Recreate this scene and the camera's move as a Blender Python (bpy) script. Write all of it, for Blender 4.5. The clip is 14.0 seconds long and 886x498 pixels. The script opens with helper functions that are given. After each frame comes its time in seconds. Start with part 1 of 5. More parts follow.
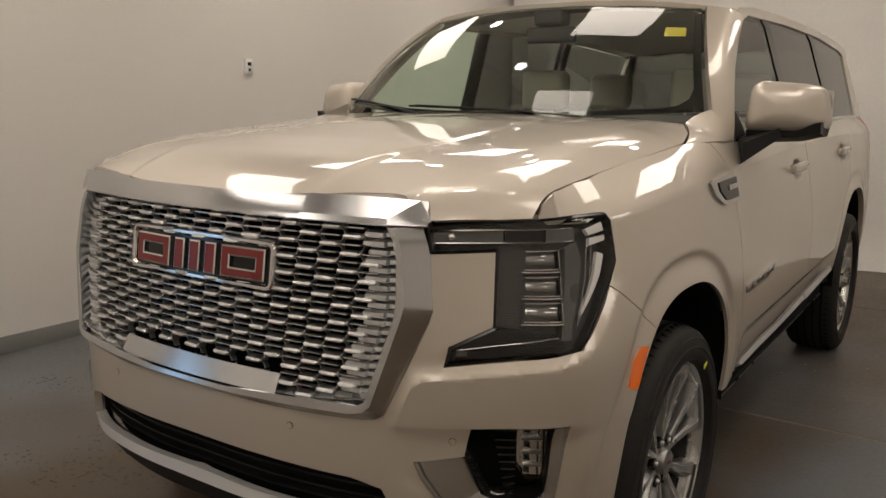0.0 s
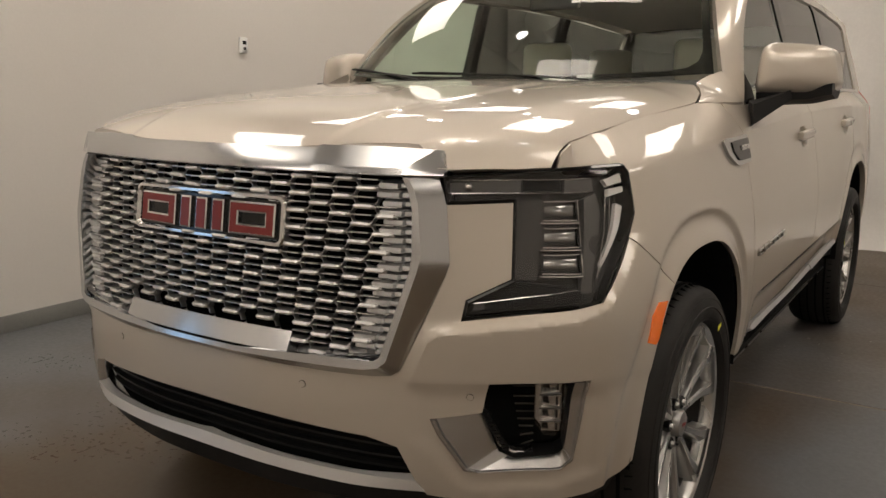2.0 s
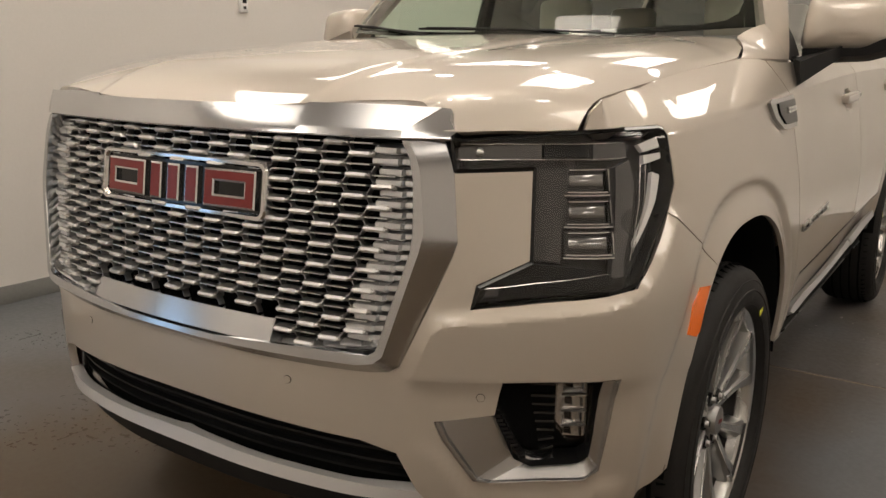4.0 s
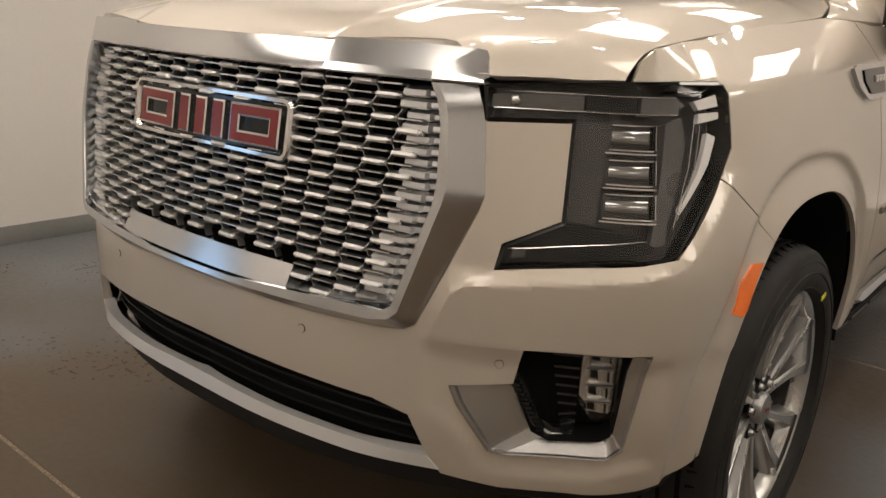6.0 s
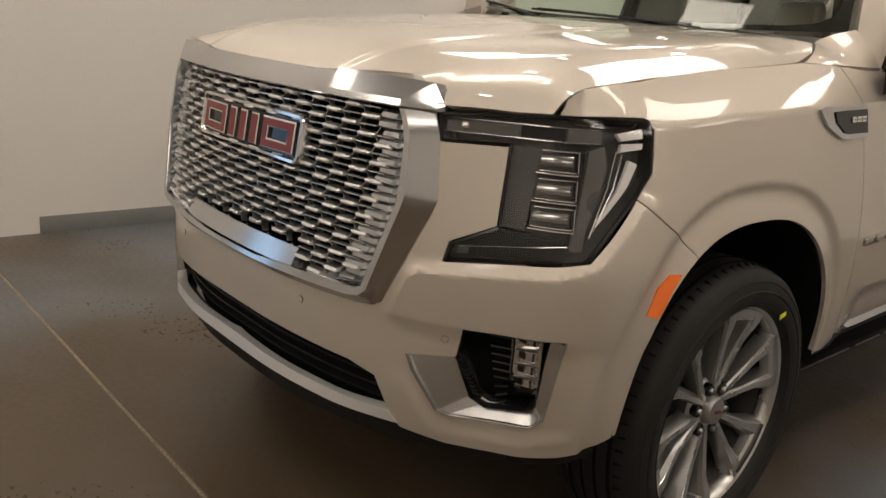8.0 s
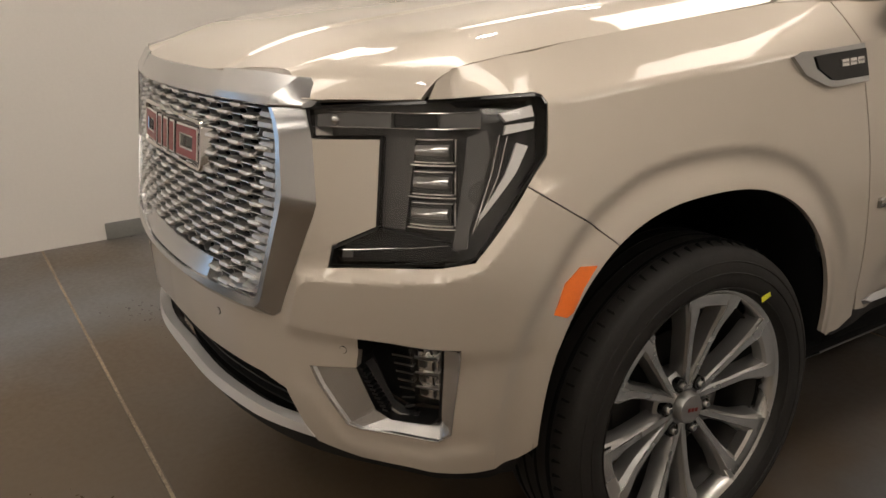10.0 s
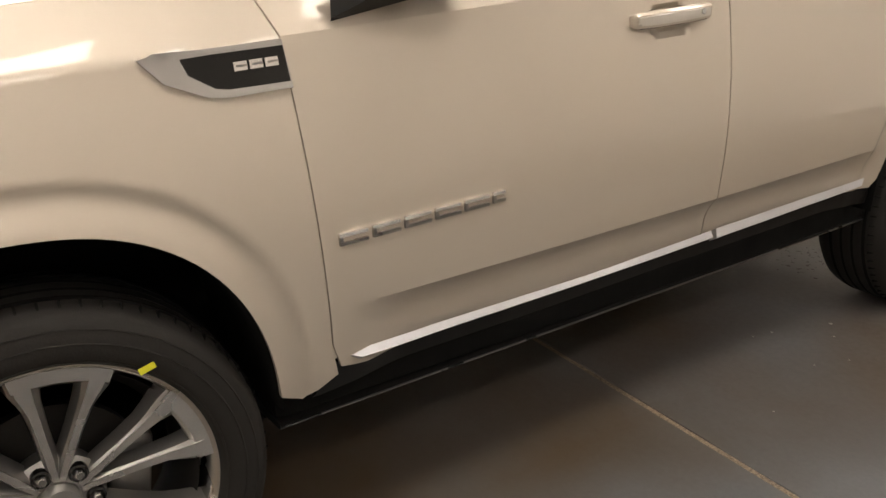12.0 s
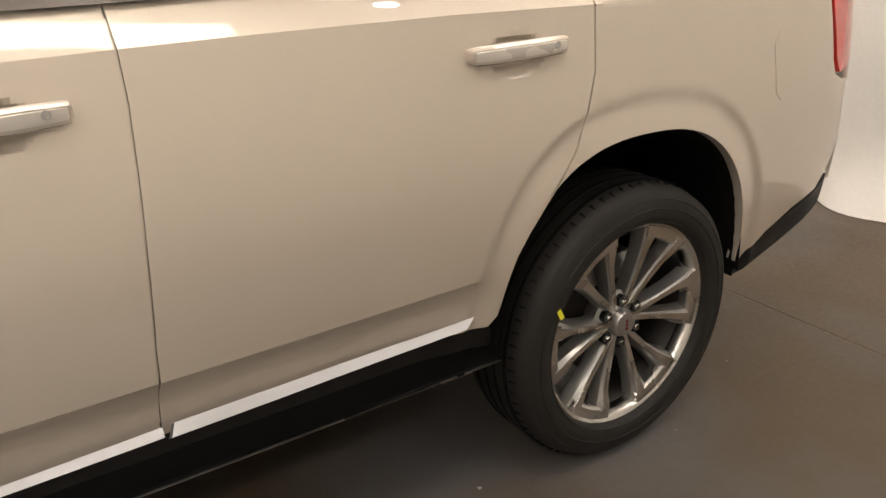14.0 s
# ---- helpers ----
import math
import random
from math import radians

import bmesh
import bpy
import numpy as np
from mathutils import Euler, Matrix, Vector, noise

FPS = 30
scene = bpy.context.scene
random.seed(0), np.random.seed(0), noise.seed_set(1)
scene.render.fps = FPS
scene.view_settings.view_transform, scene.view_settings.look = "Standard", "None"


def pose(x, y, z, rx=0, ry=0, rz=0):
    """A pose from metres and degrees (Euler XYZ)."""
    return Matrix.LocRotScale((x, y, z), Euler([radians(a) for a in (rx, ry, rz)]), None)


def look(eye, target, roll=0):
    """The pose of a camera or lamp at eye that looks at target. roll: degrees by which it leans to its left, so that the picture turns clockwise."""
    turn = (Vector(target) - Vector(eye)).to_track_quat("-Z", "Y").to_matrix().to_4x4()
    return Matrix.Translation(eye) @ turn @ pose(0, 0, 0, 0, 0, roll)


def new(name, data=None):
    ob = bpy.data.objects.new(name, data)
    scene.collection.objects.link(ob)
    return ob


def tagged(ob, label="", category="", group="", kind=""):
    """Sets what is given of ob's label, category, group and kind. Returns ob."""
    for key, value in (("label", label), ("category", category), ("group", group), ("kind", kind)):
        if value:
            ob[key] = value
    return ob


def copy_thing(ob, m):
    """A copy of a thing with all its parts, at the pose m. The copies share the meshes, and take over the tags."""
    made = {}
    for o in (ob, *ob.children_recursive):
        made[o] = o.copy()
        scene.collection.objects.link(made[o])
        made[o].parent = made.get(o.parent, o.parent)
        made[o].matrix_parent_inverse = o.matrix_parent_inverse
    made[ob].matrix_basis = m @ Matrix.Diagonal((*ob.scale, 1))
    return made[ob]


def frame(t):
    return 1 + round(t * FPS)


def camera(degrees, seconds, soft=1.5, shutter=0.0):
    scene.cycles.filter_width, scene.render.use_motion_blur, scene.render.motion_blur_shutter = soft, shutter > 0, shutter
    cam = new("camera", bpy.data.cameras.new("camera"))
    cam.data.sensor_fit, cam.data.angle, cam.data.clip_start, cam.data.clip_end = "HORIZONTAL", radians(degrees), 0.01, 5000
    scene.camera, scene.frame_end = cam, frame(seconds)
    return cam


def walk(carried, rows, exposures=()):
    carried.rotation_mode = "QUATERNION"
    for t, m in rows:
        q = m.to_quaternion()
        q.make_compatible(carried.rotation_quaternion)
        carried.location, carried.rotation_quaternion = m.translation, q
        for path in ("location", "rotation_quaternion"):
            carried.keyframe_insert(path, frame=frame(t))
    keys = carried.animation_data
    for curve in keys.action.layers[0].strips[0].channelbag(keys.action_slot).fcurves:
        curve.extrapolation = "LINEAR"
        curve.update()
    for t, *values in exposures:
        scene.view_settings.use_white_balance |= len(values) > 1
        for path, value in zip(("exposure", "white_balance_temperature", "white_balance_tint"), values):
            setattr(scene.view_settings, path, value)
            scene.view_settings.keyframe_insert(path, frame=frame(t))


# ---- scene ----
cam = camera(56.5, 14.0)
PATH = [
    (0, (1.705, -1.291, 1.477), (0.604, 0.339, 1.117), 0.6),
    (0.5, (1.675, -1.293, 1.453), (0.592, 0.348, 1.087), 0.6),
    (1, (1.653, -1.284, 1.42), (0.578, 0.361, 1.05), 0.6),
    (1.5, (1.643, -1.287, 1.398), (0.565, 0.354, 1.021), 0.6),
    (2, (1.642, -1.299, 1.377), (0.561, 0.341, 0.999), 0.3),
    (2.2, (1.653, -1.308, 1.381), (0.567, 0.326, 0.997), -0.0),
    (4.3, (1.473, -0.991, 1.332), (0.366, 0.606, 0.857), 0.6),
    (4.5, (1.458, -0.938, 1.327), (0.298, 0.614, 0.834), 0.3),
    (5, (1.435, -0.875, 1.295), (0.245, 0.647, 0.777), 1.0),
    (5.5, (1.432, -0.861, 1.276), (0.233, 0.644, 0.731), 2.4),
    (6, (1.511, -0.937, 1.302), (0.296, 0.555, 0.755), 3.1),
    (6.5, (1.653, -1.009, 1.312), (0.415, 0.464, 0.767), 3.8),
    (7, (1.739, -1.029, 1.341), (0.466, 0.415, 0.798), 3.8),
    (7.5, (1.87, -0.994, 1.359), (0.493, 0.356, 0.826), 4.6),
    (7.7, (1.938, -0.969, 1.37), (0.529, 0.348, 0.839), 5.0),
    (9.8, (2.124, -0.539, 1.443), (0.51, 0.476, 0.839), -1.9),
    (10, (2.178, -0.416, 1.42), (0.553, 0.571, 0.8), -2.0),
    (10.5, (2.334, -0.116, 1.44), (0.713, 0.796, 0.705), -1.0),
    (11, (2.373, 0.256, 1.388), (0.76, 1.145, 0.607), -2.2),
    (11.5, (2.388, 0.603, 1.42), (0.814, 1.568, 0.651), -1.1),
    (12, (2.462, 0.946, 1.433), (0.885, 1.931, 0.698), -1.8),
    (12.5, (2.453, 1.237, 1.407), (0.897, 2.268, 0.688), -1.5),
    (13, (2.397, 1.584, 1.431), (0.87, 2.653, 0.707), -0.7),
    (13.5, (2.394, 2.007, 1.436), (0.88, 3.084, 0.695), -0.2),
    (14, (2.389, 2.448, 1.502), (0.872, 3.508, 0.744), 0.1),
]
EXPOSURE = [(0, -.18), (2, -.02), (4.5, .20), (5.0, .25), (5.5, .36), (6.2, .27), (7.0, .16), (7.5, .12), (10, .20), (10.5, .48), (11, .80), (11.5, .93), (12.0, .81), (12.5, .75), (13, .85), (14, .89)]
walk(cam, [(t, look(eye, target, roll)) for t, eye, target, roll in PATH], EXPOSURE)
# the row at y -5.94 is added out of view to brighten the car's front
LIGHTS = [(x, y, .6, 1.22) for x in (-2.2, -.15, 1.9, 3.95) for y in (-5.94, -3.68, -1.42, .82, 3.08, 5.34)]
SPOTS = [(-.76, 1.86), (.34, 1.0), (-1.45, 3.1), (-.65, 3.8), (-1.3, 4.55), (.93, .9), (.3, 4.75), (1.16, 4.4), (-1.2, -.4), (.9, -.5), (2.9, 1.9)]

# ---- world and light ----
world = bpy.data.worlds.new("world")
scene.world = world
world.use_nodes = True
world.node_tree.nodes["Background"].inputs[0].default_value = (.9, .85, .8, 1)
world.node_tree.nodes["Background"].inputs[1].default_value = .02
CEILING = 3.3
LAMP = (1.0, .89, .775)


# ---- materials ----
def material(name, color, rough=.5, metal=0.0, coat=0.0, spread=.06, scale=6.0, fine=180.0, bump=0.0, emit=0.0, ior=1.45):
    """A surface whose colour and gloss vary at two scales."""
    m = bpy.data.materials.new(name)
    m.use_nodes = True
    t = m.node_tree
    b = t.nodes["Principled BSDF"]
    b.inputs["Roughness"].default_value, b.inputs["Metallic"].default_value = rough, metal
    b.inputs["Coat Weight"].default_value, b.inputs["Coat Roughness"].default_value, b.inputs["IOR"].default_value = coat, .03, ior
    place = t.nodes.new("ShaderNodeTexCoord")
    big, small = t.nodes.new("ShaderNodeTexNoise"), t.nodes.new("ShaderNodeTexNoise")
    big.inputs["Scale"].default_value, small.inputs["Scale"].default_value = scale, fine
    big.inputs["Detail"].default_value, small.inputs["Detail"].default_value = 4, 2
    for n in (big, small):
        t.links.new(place.outputs["Object"], n.inputs["Vector"])
    both = t.nodes.new("ShaderNodeMath")
    both.operation = "ADD"
    t.links.new(big.outputs[0], both.inputs[0])
    t.links.new(small.outputs[0], both.inputs[1])
    tone = t.nodes.new("ShaderNodeMapRange")
    tone.inputs["From Min"].default_value, tone.inputs["From Max"].default_value = .6, 1.4
    tone.inputs["To Min"].default_value, tone.inputs["To Max"].default_value = 1 - spread, 1 + spread
    t.links.new(both.outputs[0], tone.inputs["Value"])
    tint = t.nodes.new("ShaderNodeVectorMath")
    tint.operation = "SCALE"
    tint.inputs[0].default_value = color
    t.links.new(tone.outputs[0], tint.inputs["Scale"])
    t.links.new(tint.outputs[0], b.inputs["Base Color"])
    gloss = t.nodes.new("ShaderNodeMapRange")
    gloss.inputs["From Min"].default_value, gloss.inputs["From Max"].default_value = .3, .7
    gloss.inputs["To Min"].default_value, gloss.inputs["To Max"].default_value = max(.02, rough * .85), min(1, rough * 1.15)
    t.links.new(big.outputs[0], gloss.inputs["Value"])
    t.links.new(gloss.outputs[0], b.inputs["Roughness"])
    if bump:
        relief = t.nodes.new("ShaderNodeBump")
        relief.inputs["Strength"].default_value, relief.inputs["Distance"].default_value = bump, .002
        t.links.new(both.outputs[0], relief.inputs["Height"])
        t.links.new(relief.outputs[0], b.inputs["Normal"])
    if emit:
        b.inputs["Emission Color"].default_value, b.inputs["Emission Strength"].default_value = (*color, 1), emit
    return m


def glass(name, tint, gloss_rough=.02, ior=1.5):
    """A thin pane: clear or smoked, with the gloss of its face."""
    m = bpy.data.materials.new(name)
    m.use_nodes = True
    t = m.node_tree
    t.nodes.remove(t.nodes["Principled BSDF"])
    clear, shine, mix, facing, power, gloss = (t.nodes.new("ShaderNode" + k) for k in ("BsdfTransparent", "BsdfGlossy", "MixShader", "LayerWeight", "Math", "MapRange"))
    clear.inputs[0].default_value = (*tint, 1)
    shine.inputs["Roughness"].default_value = gloss_rough
    facing.inputs["Blend"].default_value = .5
    power.operation = "POWER"
    power.inputs[1].default_value = 4.5
    gloss.inputs["To Min"].default_value, gloss.inputs["To Max"].default_value = ((ior - 1) / (ior + 1)) ** 2, 1
    t.links.new(facing.outputs["Facing"], power.inputs[0])
    t.links.new(power.outputs[0], gloss.inputs["Value"])
    t.links.new(gloss.outputs[0], mix.inputs[0])
    t.links.new(clear.outputs[0], mix.inputs[1])
    t.links.new(shine.outputs[0], mix.inputs[2])
    t.links.new(mix.outputs[0], t.nodes["Material Output"].inputs[0])
    return m


PAINT = material("champagne_paint", (.545, .490, .418), .46, .46, 1.0, .025, 1.2, 900)
PAINT.node_tree.nodes["Principled BSDF"].inputs["Coat IOR"].default_value = 1.54
CHROME = material("bright_chrome", (.72, .71, .70), .10, 1, 0, .03)
MESHCHROME = material("mesh_chrome", (.64, .63, .615), .40, 1, 0, .04, 4, 300)
SILVER = material("silver_paint", (.68, .67, .66), .33, .45, .3, .03, 3, 300)
BRIGHT = material("bright_badge", (.78, .77, .75), .20, .75, .3, .03)
SATIN = material("satin_chrome", (.58, .585, .59), .17, 1, 0, .04, 4, 300)
BLACK = material("black_plastic", (.008, .008, .008), .5, 0, 0, .2, 8, 400, .1, 0, 1.36)
GLOSSBLACK = material("gloss_black", (.006, .006, .006), .10, 0, 0, .1)
SLATBLACK = material("moulded_slat_black", (.03, .03, .03), .25, .5, .6, .1)
LINER = material("arch_liner", (.005, .005, .005), .9, 0, 0, .2, 8, 200, .3, 0, 1.2)
RUBBER = material("tyre_rubber", (.0125, .0115, .0105), .66, 0, 0, .3, 9, 220, .25, 0, 1.38)
ALLOY = material("machined_alloy", (.60, .59, .57), .27, 1, 0, .06, 5, 260)
ALLOYDARK = material("grey_painted_alloy", (.31, .305, .295), .34, .8, 0, .06, 5, 260)
STEEL = material("lug_steel", (.30, .295, .285), .28, 1, 0, .05)
IRON = material("brake_iron", (.022, .021, .02), .5, .6, 0, .2, 12, 200)
SMOKE = glass("smoked_lens", (.92, .92, .92), .02, 1.5)
CLEAR = glass("clear_lens", (.9, .9, .9), .02, 1.45)
WINDSCREEN = glass("windscreen_glass", (.90, .98, .91), .01, 1.70)
TINTED = glass("tinted_glass", (.80, .94, .85), .01, 1.6)
PRIVACY = glass("privacy_glass", (.15, .155, .15), .01, 1.75)
LAMPGREY = material("lamp_grey", (.115, .113, .110), .32, .3, 0, .03, 6, 40)
LAMPDARK = material("lamp_dark_grey", (.075, .073, .070), .25, .2, 0, .03, 6, 40)
LENSGREY = material("lens_grey", (.36, .355, .345), .10, .65, .5, .03, 6, 40)
REFLECTOR = material("lamp_reflector", (.75, .74, .72), .16, .9, 0, .05)
SIDELENS = material("pale_side_lens", (.85, .84, .82), .25, .1, .5, .04)
HANDLEFACE = material("pale_handle_face", (.66, .63, .58), .28, .25, .4, .03)
GRIT = material("pale_grit", (.38, .37, .34), .8)
MOULDCHROME = material("satin_strip_chrome", (.46, .465, .485), .36, .9, 0, .03)
BEZELCHROME = material("satin_bezel", (.56, .555, .55), .24, .92, .2, .04, 4, 300)
RIBCHROME = material("rib_chrome", (.50, .50, .495), .36, .9, 0, .05, 4, 300)
DASHTRIM = material("dash_trim", (.10, .10, .095), .6, 0, 0, .08, 8, 300, .1)
LINING = material("pale_headlining", (.66, .64, .60), .8, 0, 0, .04, 8, 200)
AMBER = material("amber_lens", (.85, .17, .01), .22, 0, .6, .06, 20)
RED = material("red_lens", (.55, .03, .02), .15, 0, .8, .08, 20)
EMBLEMRED = material("emblem_red", (.20, .024, .018), .38, .2, .12, .06, 20)
STICKER = material("yellow_sticker_paper", (.55, .42, .02), .6, 0, 0, .06)
YELLOW = material("yellow_mark", (.62, .62, .03), .6, 0, 0, .1)
PAPER = material("white_paper", (.8, .8, .78), .7, 0, 0, .03)
LEATHER = material("pale_leather", (.52, .49, .43), .5, 0, 0, .06, 12, 300, .15)
DARKTRIM = material("dark_cabin_trim", (.03, .03, .03), .6, 0, 0, .1, 8, 300, .1)
WALLPAINT = material("wall_paint", (.70, .67, .63), .62, 0, 0, .025, .8, 60, .06)
BASEPAINT = material("grey_base_paint", (.20, .20, .19), .5, 0, 0, .08, 3, 90, .08)
CEILPAINT = material("ceiling_paint", (.78, .76, .73), .8, 0, 0, .04, 1, 60)
SHEET = material("white_plastic_sheet", (.78, .76, .73), .45, 0, 0, .04, 3, 40, .15)
SEALANT = material("joint_sealant", (.25, .20, .142), .7, 0, 0, .75, 2.2, 150, .2)
PANELGLOW = material("lamp_panel", LAMP, .5, emit=6.3)
DAYLIGHT = material("daylight_pane", (.45, .68, 1.0), .3, emit=.8)
SPOTGLOW = material("spot_lamp", (1, .95, .9), .5, emit=28.0)


def concrete():
    """Grey floor paint over concrete: scuffs, faint broom ribs, and a brown tone that strengthens towards the nose of
    the car.
    """
    m = material("painted_concrete", (.122, .127, .134), .36, 0, 0, .10, 2.2, 70, .010)
    t = m.node_tree
    b = t.nodes["Principled BSDF"]
    place = t.nodes["Texture Coordinate"]

    def noise_at(scale, detail, rough):
        n = t.nodes.new("ShaderNodeTexNoise")
        n.inputs["Scale"].default_value, n.inputs["Detail"].default_value, n.inputs["Roughness"].default_value = scale, detail, rough
        t.links.new(place.outputs["Object"], n.inputs["Vector"])
        return n.outputs[0]

    def math_node(kind, a, c):
        n = t.nodes.new("ShaderNodeMath")
        n.operation = kind
        for i, v in enumerate((a, c)):
            if isinstance(v, (int, float)):
                n.inputs[i].default_value = v
            else:
                t.links.new(v, n.inputs[i])
        return n.outputs[0]

    def band(value, lo, hi, to0=0.0, to1=1.0):
        n = t.nodes.new("ShaderNodeMapRange")
        n.inputs["From Min"].default_value, n.inputs["From Max"].default_value = lo, hi
        n.inputs["To Min"].default_value, n.inputs["To Max"].default_value = to0, to1
        t.links.new(value, n.inputs["Value"])
        return n.outputs[0]

    def blend(mask, color):
        n = t.nodes.new("ShaderNodeMix")
        n.data_type = "RGBA"
        old = b.inputs["Base Color"].links[0].from_socket
        t.links.new(mask, n.inputs[0])
        t.links.new(old, n.inputs[6])
        n.inputs[7].default_value = (*color, 1)
        t.links.new(n.outputs[2], b.inputs["Base Color"])
    split = t.nodes.new("ShaderNodeSeparateXYZ")
    t.links.new(place.outputs["Object"], split.inputs[0])
    # brown tone from noise and position: stronger at nose and rear, weaker in the aisle
    brown_tone = math_node("ADD", noise_at(.9, 5, .5), band(split.outputs[1], 4.6, -.1, -.05, .36))
    brown_tone = math_node("ADD", brown_tone, band(split.outputs[1], 3.5, 5.0, 0, .26))
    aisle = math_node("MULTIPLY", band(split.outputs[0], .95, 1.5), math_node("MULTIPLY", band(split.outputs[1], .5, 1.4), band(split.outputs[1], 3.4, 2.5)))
    brown_tone = math_node("SUBTRACT", brown_tone, math_node("MULTIPLY", aisle, .46))
    # paler by the west wall: cleaner paint, plus wall reflection put into the colour
    brown_tone = math_node("SUBTRACT", brown_tone, band(split.outputs[0], -.6, -1.7, 0, .34))
    blend(band(brown_tone, .38, .70, 0, 1), (.080, .056, .033))
    blend(band(noise_at(1.6, 4, .5), .52, .72, 0, .25), (.10, .097, .092))
    ribs = t.nodes.new("ShaderNodeTexWave")
    ribs.bands_direction = "Y"
    ribs.inputs["Scale"].default_value, ribs.inputs["Distortion"].default_value, ribs.inputs["Detail"].default_value, ribs.inputs["Detail Scale"].default_value = 22, 2.0, 2, .3
    t.links.new(place.outputs["Object"], ribs.inputs["Vector"])
    near = math_node("MULTIPLY", band(split.outputs[1], 1.0, -.2), band(split.outputs[0], -.3, .3))
    blend(math_node("MULTIPLY", ribs.outputs["Fac"], math_node("MULTIPLY", near, band(noise_at(1.1, 2, .5), .40, .60, .05, .26))), (.030, .024, .017))
    ridge = t.nodes.new("ShaderNodeBump")
    ridge.inputs["Strength"].default_value, ridge.inputs["Distance"].default_value = .05, .0008
    t.links.new(math_node("MULTIPLY", ribs.outputs["Fac"], near), ridge.inputs["Height"])
    t.links.new(b.inputs["Normal"].links[0].from_socket, ridge.inputs["Normal"])
    t.links.new(ridge.outputs[0], b.inputs["Normal"])
    wet = band(noise_at(.7, 3, .5), .40, .62, .44, .30)
    t.links.new(math_node("ADD", wet, band(noise_at(40, 2, .5), .3, .7, -.05, .06)), b.inputs["Roughness"])
    return m


CONCRETE = concrete()


# ---- mesh helpers ----
def finish(bm, sharp=35):
    mesh = bpy.data.meshes.new("mesh")
    bm.to_mesh(mesh)
    bm.free()
    for p in mesh.polygons:
        p.use_smooth = True
    mesh.set_sharp_from_angle(angle=radians(sharp))
    return mesh


def part(name, bm, mat, parent, label="", sharp=35):
    """One mesh object from a bmesh (or a ready mesh), under a thing or a part."""
    mesh = finish(bm, sharp) if isinstance(bm, bmesh.types.BMesh) else bm
    if not mesh.materials:
        mesh.materials.append(mat)
    ob = new(name, mesh)
    if parent:
        ob.parent = parent
    return tagged(ob, label)


def flipped(mesh):
    """A mirror image of a mesh across the car's middle."""
    bm = bmesh.new()
    bm.from_mesh(mesh)
    for v in bm.verts:
        v.co.x = -v.co.x
    bmesh.ops.reverse_faces(bm, faces=bm.faces)
    out = finish(bm)
    out.materials.append(mesh.materials[0])
    return out


def block(x0, x1, y0, y1, z0, z1, bevel=.004, segments=2, bm=None):
    made = bmesh.new()
    bmesh.ops.create_cube(made, size=1)
    for v in made.verts:
        v.co = ((x0 + x1) / 2 + v.co.x * (x1 - x0), (y0 + y1) / 2 + v.co.y * (y1 - y0), (z0 + z1) / 2 + v.co.z * (z1 - z0))
    if bevel:
        bmesh.ops.bevel(made, geom=made.edges[:], offset=bevel, segments=segments, affect="EDGES", profile=.5)
    if bm is None:
        return made
    joined(bm, made)
    return bm


def joined(bm, other, m=None):
    """Adds other to bm, moved by m."""
    if m is not None:
        bmesh.ops.transform(other, matrix=m, verts=other.verts)
    mesh = bpy.data.meshes.new("tmp")
    other.to_mesh(mesh)
    other.free()
    bm.from_mesh(mesh)
    bpy.data.meshes.remove(mesh)
    return bm


def lathe(profile, count=64, bm=None):
    """Turns a profile of (radius, x) about the x axis."""
    bm = bm or bmesh.new()
    rings = []
    for k in range(count):
        a = 2 * math.pi * k / count
        rings.append([bm.verts.new((x, r * math.sin(a), r * math.cos(a))) for r, x in profile])
    for k in range(count):
        a, b = rings[k], rings[(k + 1) % count]
        for i in range(len(profile) - 1):
            bm.faces.new((a[i], b[i], b[i + 1], a[i + 1]))
    return bm


def loft(rows, closed=False, bm=None, caps=False):
    """A skin over rows of places, each row with as many places as the next."""
    bm = bm or bmesh.new()
    vs = [[bm.verts.new(p) for p in r] for r in rows]
    n = len(rows[0])
    for a, b in zip(vs, vs[1:]):
        for i in range(n if closed else n - 1):
            j = (i + 1) % n
            bm.faces.new((a[i], b[i], b[j], a[j]))
    if caps and closed:
        bm.faces.new(vs[0])
        bm.faces.new(vs[-1][::-1])
    bmesh.ops.recalc_face_normals(bm, faces=bm.faces)
    return bm


MIDDLE = Vector((0, 2.6, .75))


